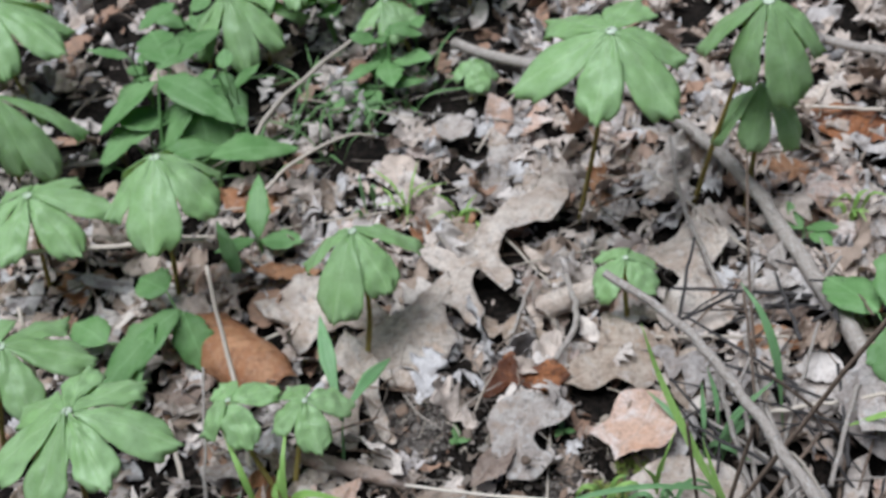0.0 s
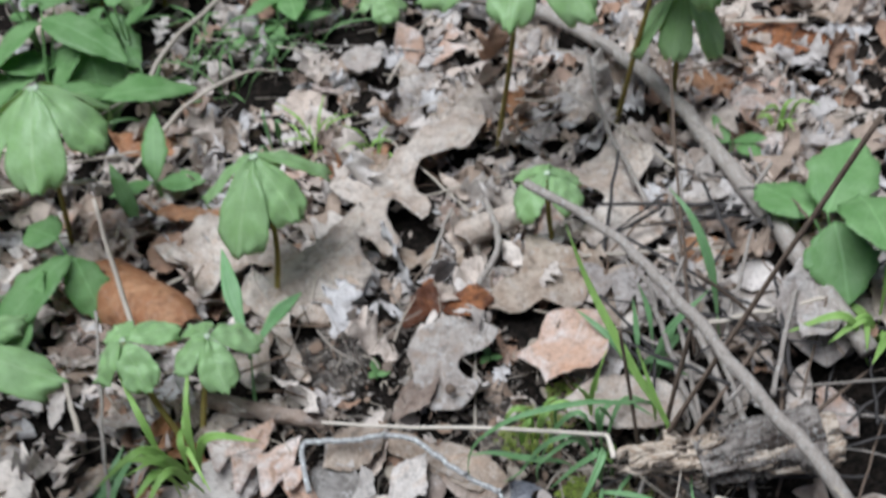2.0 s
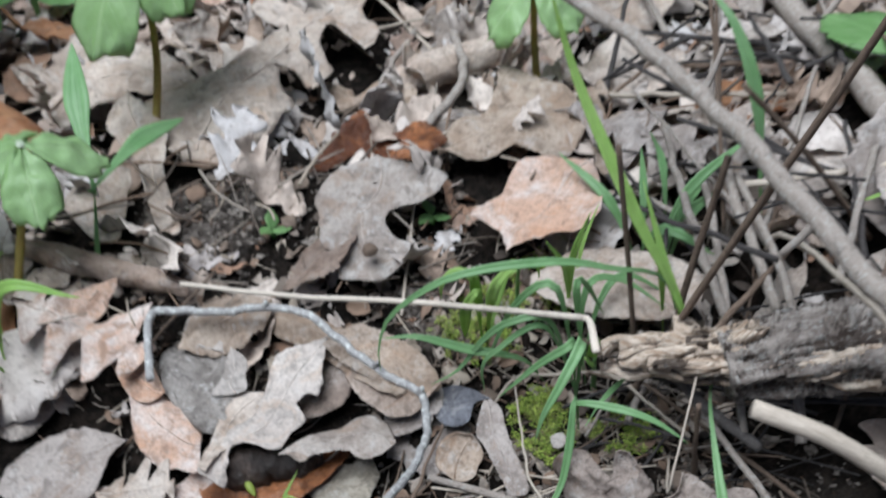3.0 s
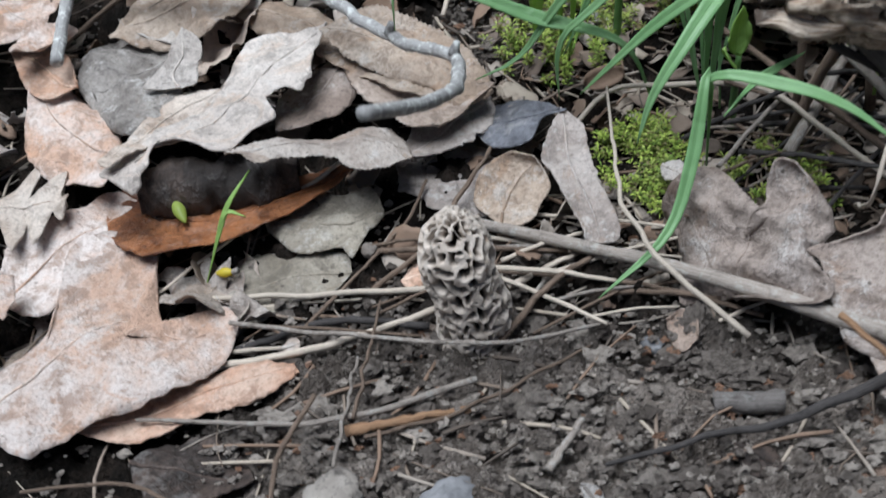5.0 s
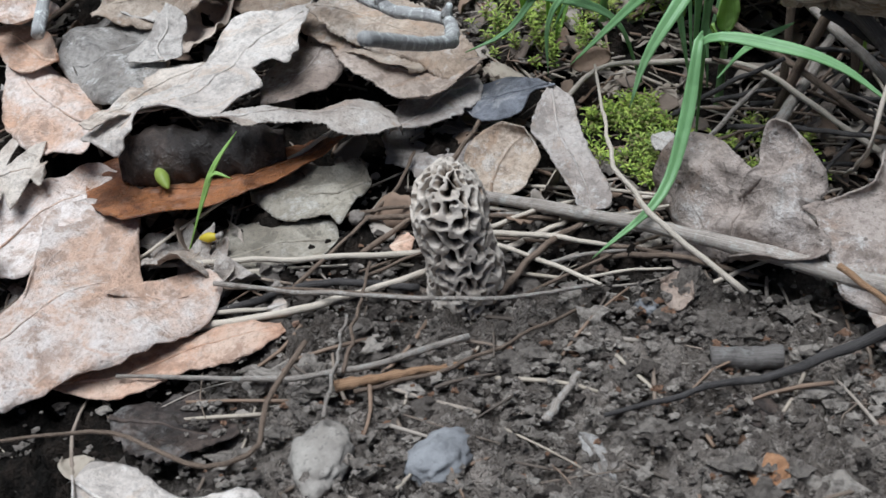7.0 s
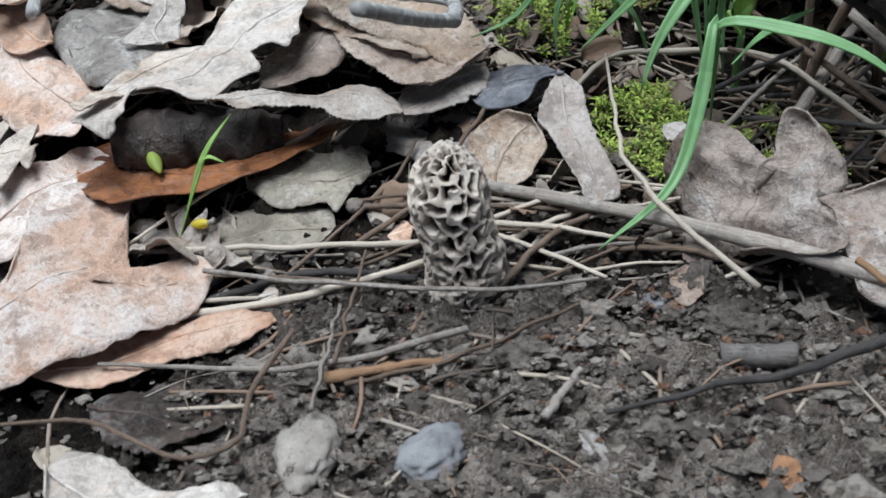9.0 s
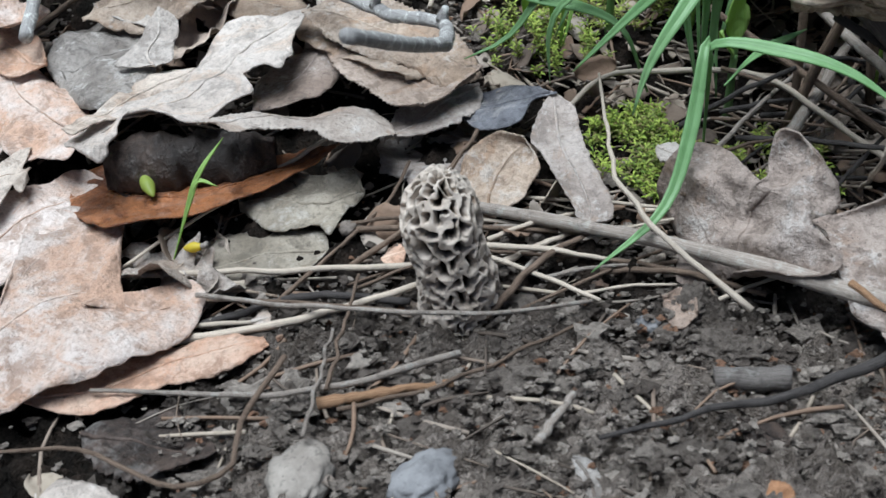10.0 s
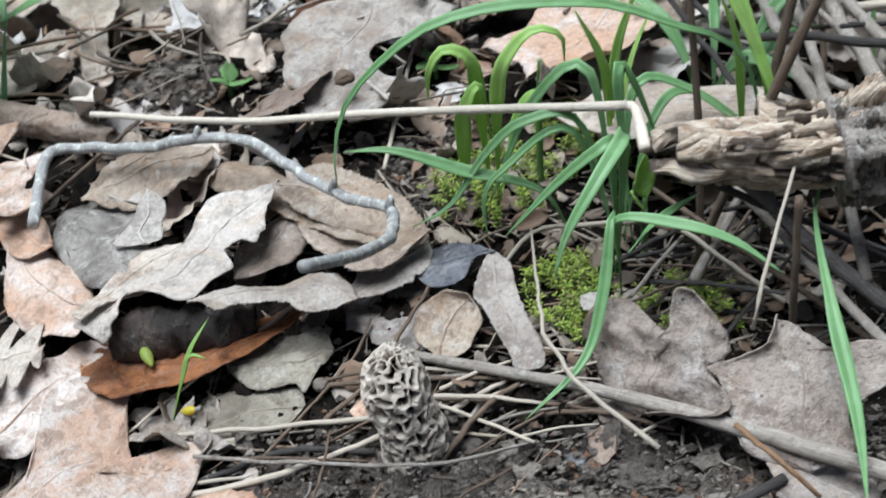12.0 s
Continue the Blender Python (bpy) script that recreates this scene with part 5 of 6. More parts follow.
def weathered(v, crooked, seed):
    """Splits, grain and broken flakes on a length of wood; gives the new places and how deep each lies in a crack."""
    crack = np.zeros(len(v))
    out_v = v.copy()
    for i, p in enumerate(v):
        grain = noise.noise((p[0] * 22, p[1] * 380, p[2] * 380 + seed)) + 0.6 * noise.noise((p[0] * 60, p[1] * 900, p[2] * 900))
        flake = noise.noise((p[0] * 24 + 3, p[1] * 130, p[2] * 130 + seed)) + 0.25 * noise.noise((p[0] * 90, p[1] * 90, p[2] * 90))
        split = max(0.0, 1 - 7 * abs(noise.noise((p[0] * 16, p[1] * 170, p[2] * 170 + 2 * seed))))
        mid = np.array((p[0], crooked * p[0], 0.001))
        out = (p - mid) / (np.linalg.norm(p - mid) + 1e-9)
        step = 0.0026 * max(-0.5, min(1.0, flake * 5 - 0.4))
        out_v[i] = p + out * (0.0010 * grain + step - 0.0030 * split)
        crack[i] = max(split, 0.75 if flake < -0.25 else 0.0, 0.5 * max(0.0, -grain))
    return out_v, crack


def wood_part(name, vfu, crooked, seed, root, label="", mat=M_LOG):
    v, crack = weathered(vfu[0], crooked, seed)
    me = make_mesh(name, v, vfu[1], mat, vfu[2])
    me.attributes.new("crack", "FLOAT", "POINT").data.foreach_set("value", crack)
    return part(name, me, root, label)


def build_log():
    root = thing("rotten_log", "broken end of a rotten, splintered branch", "log", at=Matrix.Translation((0.2060, 0.5755, 0.0475)))
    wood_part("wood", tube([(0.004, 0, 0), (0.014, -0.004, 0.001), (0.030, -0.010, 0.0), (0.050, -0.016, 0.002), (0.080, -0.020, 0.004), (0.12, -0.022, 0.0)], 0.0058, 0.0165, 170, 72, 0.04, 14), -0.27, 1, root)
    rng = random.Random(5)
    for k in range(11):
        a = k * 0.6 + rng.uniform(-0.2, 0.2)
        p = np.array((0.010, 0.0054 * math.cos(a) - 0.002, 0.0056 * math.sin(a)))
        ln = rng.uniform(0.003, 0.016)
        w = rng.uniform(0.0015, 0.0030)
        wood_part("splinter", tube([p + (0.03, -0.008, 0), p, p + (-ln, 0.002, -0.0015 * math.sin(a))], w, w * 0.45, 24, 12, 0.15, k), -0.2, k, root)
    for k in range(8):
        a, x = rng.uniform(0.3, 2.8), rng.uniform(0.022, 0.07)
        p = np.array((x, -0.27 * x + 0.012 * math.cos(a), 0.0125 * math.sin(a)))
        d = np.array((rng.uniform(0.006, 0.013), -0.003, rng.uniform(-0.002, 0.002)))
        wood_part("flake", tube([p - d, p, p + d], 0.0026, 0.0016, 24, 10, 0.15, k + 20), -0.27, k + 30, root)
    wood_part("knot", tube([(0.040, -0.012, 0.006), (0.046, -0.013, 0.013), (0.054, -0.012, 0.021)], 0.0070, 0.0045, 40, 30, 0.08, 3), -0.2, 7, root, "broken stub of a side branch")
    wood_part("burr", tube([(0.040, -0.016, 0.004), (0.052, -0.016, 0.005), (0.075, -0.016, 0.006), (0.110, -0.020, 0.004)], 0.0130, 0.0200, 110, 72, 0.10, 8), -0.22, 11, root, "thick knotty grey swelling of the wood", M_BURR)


build_log()
stick("cut_stem", "pale cut end of a dry hollow stem", [(0.232, 0.503, 0.100), (0.262, 0.490, 0.085), (0.330, 0.470, 0.020)], 0.0032, 0.0036, M_STRAW, 20, 12, 0.0004, 15, 0.05, "stem")


# ---- stones, clods, crumbs ----
def stone(name, label, at, size, mat, seed):
    bm = bmesh.new()
    bmesh.ops.create_icosphere(bm, subdivisions=5 if 'clod' in name else 4, radius=1.0)
    for q in bm.verts:
        k = 1 + (0.14 if 'clod' in name else 0.05) * noise.noise(q.co * 3.6 + Vector((seed, 3, 0))) + (0.08 if 'clod' in name else 0.03) * noise.noise(q.co * 8 + Vector((seed, 3, 0))) + (0.25 if 'clod' in name else 0.22) * noise.noise(q.co * 1.2 + Vector((seed, 0, 0))) + 0.16 * noise.noise(q.co * 4 + Vector((0, seed, 0)))
        if 'clod' in name:
            k += 0.30 * (0.5 - noise.voronoi(q.co * 2.6 + Vector((seed, 0, 0)))[0][0]) + 0.30 * (0.4 - noise.voronoi(q.co * 6 + Vector((seed, 0, 0)))[0][0]) + 0.16 * noise.noise(q.co * 14)
        q.co = Vector((q.co.x * size[0], q.co.y * size[1], q.co.z * size[2])) * k
    me = bpy.data.meshes.new(name)
    bm.to_mesh(me)
    bm.free()
    me.materials.append(mat)
    me.polygons.foreach_set("use_smooth", [True] * len(me.polygons))
    thing(name, label, "stone", "stones and clods", me=me, at=Matrix.Translation(at) @ pose(0, 0, 0, 0, 0, seed * 40))


stone("pebble", "smooth bluish-grey pebble half sunk in soil", (0.119, 0.4845, -0.0090), (0.0078, 0.0055, 0.0036), M_STONE, 1)
stone("pebble", "pale cream stone in the soil", (0.095, 0.4875, -0.0092), (0.0095, 0.0060, 0.0040), M_PALESTONE, 2)
stone("pebble", "small grey pebble among twigs", (0.104, 0.564, -0.004), (0.0026, 0.0022, 0.0020), M_DARKSTONE, 3)
stone("clod", "dark lump of damp soil", (0.185, 0.515, -0.010), (0.008, 0.005, 0.004), M_CRUMB, 4)
stone("clod", "dark lump of damp soil", (0.138, 0.513, -0.012), (0.008, 0.005, 0.004), M_CRUMB, 5)
stone("clod", "crumbly brown clod of soil", (0.180, 0.529, -0.010), (0.008, 0.005, 0.005), M_CRUMB, 6)
stone("clod", "crumbly brown clod of soil", (0.160, 0.502, -0.012), (0.006, 0.005, 0.004), M_CRUMB, 7)
stone("clod", "dark crumbly lump of soil at the morel's foot", (0.121, 0.5215, -0.0115), (0.0050, 0.0030, 0.0042), M_CRUMB, 11)
stone("clod", "dark crumbly lump of soil at the morel's foot", (0.134, 0.5225, -0.0115), (0.0060, 0.0030, 0.0040), M_CRUMB, 13)
stone("pebble", "bluish-grey chip of stone in soil", (0.170, 0.527, -0.011), (0.003, 0.002, 0.002), M_STONE, 8)
stone("insect_gall", "small brown round gall on an oak leaf", (0.120, 0.668, 0.041), (0.0035, 0.0035, 0.0024), M_ROOT, 9)


def crumbs():
    rng = random.Random(3)
    bm = bmesh.new()
    bmesh.ops.create_icosphere(bm, subdivisions=2, radius=1.0)
    V0 = np.array([tuple(q.co) for q in bm.verts])
    F0 = [tuple(q.index for q in f.verts) for f in bm.faces]
    bm.free()
    pieces = []
    while len(pieces) < 14000:
        x, y = (rng.uniform(0.0, 0.30), rng.uniform(0.42, 0.60)) if len(pieces) < 11000 else (rng.uniform(0.005, 0.17), rng.uniform(0.62, 0.77))
        k = in_soil(x, y)
        if rng.random() > k + (0.5 if 0.08 < x < 0.25 and y < 0.56 else 0.12):
            continue
        r = 0.0003 + 0.0009 * rng.random() ** 2 + (0.0024 * rng.random() if rng.random() < 0.05 else 0)
        o = len(pieces) * 1.7
        j = np.array([1 + 1.15 * noise.noise((p[0] * 1.3 + o, p[1] * 1.3, p[2] * 1.3)) + 0.8 * noise.noise((p[0] * 3.5, p[1] * 3.5 + o, p[2] * 3.5)) for p in V0])[:, None]
        v = V0 * j * r * np.array((rng.uniform(0.8, 1.5), rng.uniform(0.7, 1.2), rng.uniform(0.35, 0.8)))
        pieces.append((v + np.array((x, y, ground_z(x, y) + rng.uniform(-0.001, 0.0035))), F0, np.zeros((len(V0), 2))))
    v, f, u = merged(pieces)
    tagged(new("soil_crumbs", make_mesh("soil_crumbs", v, f, M_CRUMB, None, False)), "loose dark crumbs of damp soil", "soil", kind="stuff")
    pieces = []
    for _ in range(1800):
        if _ >= 1500:
            x, y = rng.uniform(0.14, 0.27), rng.uniform(0.555, 0.665)
        elif _ < 700:
            x, y = (rng.uniform(-0.03, 0.29), rng.uniform(0.43, 0.68)) if _ < 630 else (rng.uniform(0.0, 0.17), rng.uniform(0.63, 0.77))
        else:
            y = rng.uniform(0.62, 1.5)
            x = 0.1 + rng.uniform(-1, 1) * (0.2 + 0.5 * (y - 0.4))
        a, ln = rng.uniform(0, 6.3), rng.uniform(0.006, 0.028) * (1 if y < 0.7 else 2)
        h = rng.uniform(0.0005, 0.003) if y < 0.66 else rng.uniform(0.004, 0.022)
        z = ground_z(x, y) + h
        d = np.array((math.cos(a) * ln, math.sin(a) * ln, rng.gauss(0, 0.12) * ln))
        p = np.array((x, y, z))
        r = rng.uniform(0.00018, 0.0006) * (1 if y < 0.7 else 1.8)
        pieces.append(tube([p - d / 2, p + np.array((rng.gauss(0, 0.06), rng.gauss(0, 0.06), 0.02)) * ln, p + d / 2], r, r * 0.7, 5, 5, 0.2, _))
    v, f, u = merged(pieces)
    tagged(new("twig_fragments", make_mesh("twig_fragments", v, f, M_BITS, u)), "fine broken twigs, roots and needles", "twig litter", kind="stuff")
    pieces = []
    for _ in range(700):
        x, y = (rng.uniform(-0.02, 0.29), rng.uniform(0.43, 0.72)) if _ < 330 else (rng.uniform(0.0, 0.17), rng.uniform(0.63, 0.77)) if _ < 480 else (rng.uniform(0.14, 0.27), rng.uniform(0.555, 0.665))
        if in_soil(x, y) > 0.02 and y < 0.6 or 0.08 < x < 0.25 and y < 0.55:
            continue
        v, fc, u = leaf_blade(("ovate", "round")[_ % 2], rng.uniform(0.004, 0.013), rng.uniform(0.004, 0.010), _ * 1.3, rng.uniform(-120, 120), rng.uniform(-60, 60), 0.0030, n=14, k=6, thick=0.0002)
        m = np.array(Matrix.Translation((x, y, ground_z(x, y) + rng.uniform(0.0006, 0.003))) @ pose(0, 0, 0, rng.gauss(0, 22), rng.gauss(0, 22), rng.uniform(0, 360)))
        pieces.append((v @ m[:3, :3].T + m[:3, 3], fc, u))
    v, f, u = merged(pieces)
    tagged(new("leaf_crumbs", make_mesh("leaf_crumbs", v, f, M_BITS, u)), "crumbled scraps of dead leaf", "leaf litter", kind="stuff")


crumbs()


def moss(x, y, rx, ry, count, seed):
    """A cushion of feathery shoots in uneven clumps, each with narrow leaflets all round and a star at its top."""
    rng = random.Random(seed)
    pieces = []
    for q in range(count):
        a, r = rng.uniform(0, 6.3), rng.random() ** 0.6
        px, py = x + rx * r * math.cos(a), y + ry * r * math.sin(a)
        lump = noise.noise((px * 170, py * 170, seed))
        if lump < -0.04:
            continue
        tall = (0.0035 + 0.010 * max(0.0, lump + 0.1) + rng.uniform(0, 0.003)) * (1.15 - 0.6 * r)
        o = np.array((px, py, ground_z(px, py) + 0.001))
        top = o + (rng.gauss(0, 0.0018), rng.gauss(0, 0.0018) - 0.0008, tall)
        for k in range(15):
            t, b = min(1.0, 0.25 + 0.06 * k), k * 2.4 + q
            p = o + (top - o) * t
            w = rng.uniform(0.0014, 0.0027)
            e = p + np.array((math.cos(b) * w, math.sin(b) * w, w * rng.uniform(0.1, 0.7)))
            pieces.append(blade_strip([p, (p + e) / 2 + (0, 0, w * 0.25), e], rng.uniform(0.00045, 0.0007), 4, 0.4, 0.0001))
    v, f, u = merged(pieces)
    tagged(new("moss_patch", make_mesh("moss_patch", v, f, M_MOSS, u)), "feathery yellow-green cushion of moss on dark soil", "moss", kind="stuff")


moss(0.181, 0.588, 0.014, 0.019, 260, 1)
moss(0.163, 0.640, 0.019, 0.019, 190, 2)
moss(0.197, 0.655, 0.019, 0.017, 170, 3)
moss(0.215, 0.580, 0.016, 0.012, 110, 4)


# ---- grasses and sedges ----
def clump(name, label, blades, mat, group="grass and sedge"):
    root = thing(name, label, "grass", group, at=Matrix.Translation(blades[0][0][0]))
    o = np.array(blades[0][0][0])
    for pts, width, *more in blades:
        v, f, u = blade_strip([np.array(p) - o for p in pts], width, 26, 0.3, 0.00035, more[0] if more else 0.0)
        part("blade", make_mesh("blade", v, f, mat, u), root)
    return root


clump("sedge_clump", "clump of broad blue-green sedge blades beside the log", [
    ([(0.196, 0.594, 0.000), (0.197, 0.586, 0.047), (0.194, 0.580, 0.050), (0.184, 0.570, 0.043), (0.176, 0.565, 0.033), (0.172, 0.562, 0.022)], 0.0045),
    ([(0.196, 0.594, 0.000), (0.194, 0.588, 0.047), (0.191, 0.585, 0.048), (0.179, 0.587, 0.038), (0.162, 0.588, 0.021)], 0.0036),
    ([(0.185, 0.606, 0.004), (0.175, 0.601, 0.027), (0.153, 0.605, 0.035), (0.134, 0.610, 0.042), (0.119, 0.612, 0.043)], 0.0041),
    ([(0.197, 0.596, 0.002), (0.188, 0.600, 0.047), (0.172, 0.602, 0.050), (0.160, 0.604, 0.040), (0.148, 0.603, 0.025), (0.136, 0.602, 0.020)], 0.0031),
    ([(0.194, 0.580, 0.000), (0.191, 0.570, 0.030), (0.189, 0.567, 0.036), (0.184, 0.556, 0.020), (0.176, 0.545, 0.007), (0.158, 0.532, 0.001)], 0.0033),
    ([(0.192, 0.578, 0.010), (0.190, 0.567, 0.035), (0.205, 0.560, 0.036), (0.218, 0.553, 0.033), (0.229, 0.545, 0.026)], 0.0033),
    ([(0.192, 0.560, 0.029), (0.202, 0.570, 0.031), (0.217, 0.581, 0.031)], 0.0023),
    ([(0.198, 0.598, 0.002), (0.185, 0.600, 0.046), (0.164, 0.600, 0.036), (0.158, 0.600, 0.027), (0.158, 0.600, 0.012)], 0.0025),
    ([(0.202, 0.600, 0.004), (0.200, 0.606, 0.058), (0.206, 0.612, 0.052), (0.214, 0.614, 0.030)], 0.0033),
    ([(0.200, 0.602, 0.004), (0.206, 0.614, 0.048), (0.222, 0.618, 0.046), (0.240, 0.610, 0.032)], 0.0031),
    ([(0.198, 0.600, 0.004), (0.192, 0.606, 0.060), (0.176, 0.610, 0.052), (0.160, 0.606, 0.022)], 0.0034),
    ([(0.200, 0.604, 0.004), (0.212, 0.616, 0.036), (0.226, 0.626, 0.040), (0.246, 0.622, 0.026)], 0.0031),
], M_BLUEGREEN)
clump("sedge_clump", "small clump of fresh green sedge blades", [
    ([(0.163, 0.634, 0.006), (0.161, 0.622, 0.048), (0.159, 0.618, 0.064), (0.152, 0.618, 0.068), (0.147, 0.618, 0.062), (0.146, 0.620, 0.052)], 0.0050),
    ([(0.165, 0.632, 0.006), (0.166, 0.612, 0.056), (0.171, 0.610, 0.069), (0.178, 0.610, 0.074), (0.185, 0.610, 0.071), (0.186, 0.612, 0.062)], 0.0046),
    ([(0.164, 0.624, 0.034), (0.161, 0.616, 0.056), (0.156, 0.617, 0.048), (0.155, 0.622, 0.032), (0.155, 0.630, 0.014)], 0.0052),
    ([(0.166, 0.634, 0.006), (0.176, 0.640, 0.036), (0.186, 0.640, 0.040)], 0.0036),
], M_BRIGHT)
clump("grass_tuft", "upright bright green grass shoots by the log", [
    ([(0.240, 0.592, 0.020), (0.238, 0.583, 0.053), (0.232, 0.590, 0.076), (0.226, 0.606, 0.110)], 0.0036),
    ([(0.240, 0.612, 0.010), (0.236, 0.610, 0.058), (0.230, 0.610, 0.078)], 0.0030),
    ([(0.202, 0.630, 0.010), (0.200, 0.624, 0.050), (0.191, 0.620, 0.074)], 0.0036),
    ([(0.203, 0.632, 0.010), (0.204, 0.630, 0.050), (0.212, 0.630, 0.076)], 0.0034),
    ([(0.206, 0.640, 0.010), (0.212, 0.646, 0.040), (0.222, 0.654, 0.058)], 0.0018),
    ([(0.240, 0.590, 0.010), (0.236, 0.585, 0.060), (0.222, 0.600, 0.098), (0.208, 0.632, 0.140), (0.201, 0.650, 0.176)], 0.0054),
], M_BRIGHT)
clump("sedge_clump", "long arching blue-green sedge blade", [
    ([(0.246, 0.602, 0.010), (0.235, 0.600, 0.060), (0.2117, 0.596, 0.0767), (0.1935, 0.596, 0.0849), (0.1696, 0.597, 0.0874), (0.1498, 0.599, 0.0844), (0.1368, 0.601, 0.0768), (0.1242, 0.603, 0.065), (0.1184, 0.602, 0.0539), (0.1163, 0.6, 0.0443), (0.1163, 0.598, 0.0394)], 0.0036)], M_BLUEGREEN)
clump("sedge_clump", "long blue-green sedge blade hanging across leaves", [
    ([(0.250, 0.570, 0.040), (0.242, 0.560, 0.034), (0.236, 0.530, 0.024), (0.233, 0.505, 0.013), (0.226, 0.480, 0.010)], 0.0042)], M_BLUEGREEN)
clump("grass_tuft", "tall green grass shoot over the leaf litter", [
    ([(-0.015, 0.692, -0.004), (-0.009, 0.710, 0.026), (-0.003, 0.727, 0.056)], 0.0024),
    ([(-0.003, 0.724, 0.054), (-0.006, 0.763, 0.079), (-0.008, 0.799, 0.091)], 0.0125),
    ([(-0.005, 0.724, 0.056), (0.017, 0.755, 0.057), (0.037, 0.784, 0.046)], 0.0105)], M_BLUEGREEN)
clump("grass_tuft", "green grass blade standing by twigs", [
    ([(0.304, 0.667, 0.014), (0.303, 0.684, 0.070), (0.298, 0.705, 0.100), (0.290, 0.727, 0.112)], 0.0068)], M_BLUEGREEN)


def tuft(label, x, y, count, tall, spread, width, mat, seed):
    rng = random.Random(seed)
    blades = []
    z = ground_z(x, y)
    for _ in range(count):
        a, k = rng.uniform(0, 6.3), rng.uniform(0.5, 1.0)
        bx, by = x + rng.gauss(0, 0.006), y + rng.gauss(0, 0.006)
        d = np.array((math.cos(a), math.sin(a), 0)) * spread * k
        b = np.array((bx, by, z))
        blades.append(([b, b + d * 0.35 + (0, 0, tall * k * 0.7), b + d + (0, 0, tall * k * rng.uniform(0.5, 1.0))], width * rng.uniform(0.7, 1.2), rng.uniform(-0.3, 0.3)))
    return clump("grass_tuft", label, blades, mat)


tuft("thin tuft of fresh grass on the bank", 0.115, 0.965, 8, 0.055, 0.03, 0.0028, M_BRIGHT, 1)
tuft("sparse tuft of fine green grass", 0.066, 1.010, 8, 0.050, 0.045, 0.0024, M_BRIGHT, 2)
tuft("tuft of blue-green grass", 0.035, 1.010, 3, 0.080, 0.02, 0.0050, M_BLUEGREEN, 3)
tuft("tuft of green grass under a young plant", -0.055, 0.665, 12, 0.085, 0.06, 0.0052, M_BRIGHT, 4)
tuft("tuft of green grass among twigs", 0.400, 0.640, 10, 0.075, 0.06, 0.0060, M_BRIGHT, 5)
tuft("tangled tuft of green grass", 0.040, 1.190, 7, 0.055, 0.07, 0.0026, M_WOODGRASS, 6)
tuft("tangled tuft of green grass", -0.030, 1.150, 6, 0.060, 0.08, 0.0026, M_WOODGRASS, 7)
tuft("tuft of green grass at the bank", 0.250, 0.655, 7, 0.055, 0.06, 0.0050, M_BLUEGREEN, 8)
tuft("tuft of green grass beyond the branch", 0.440, 0.880, 7, 0.060, 0.03, 0.0040, M_BRIGHT, 9)
tuft("tuft of green grass in the litter", -0.120, 0.640, 9, 0.055, 0.07, 0.0055, M_BLUEGREEN, 10)


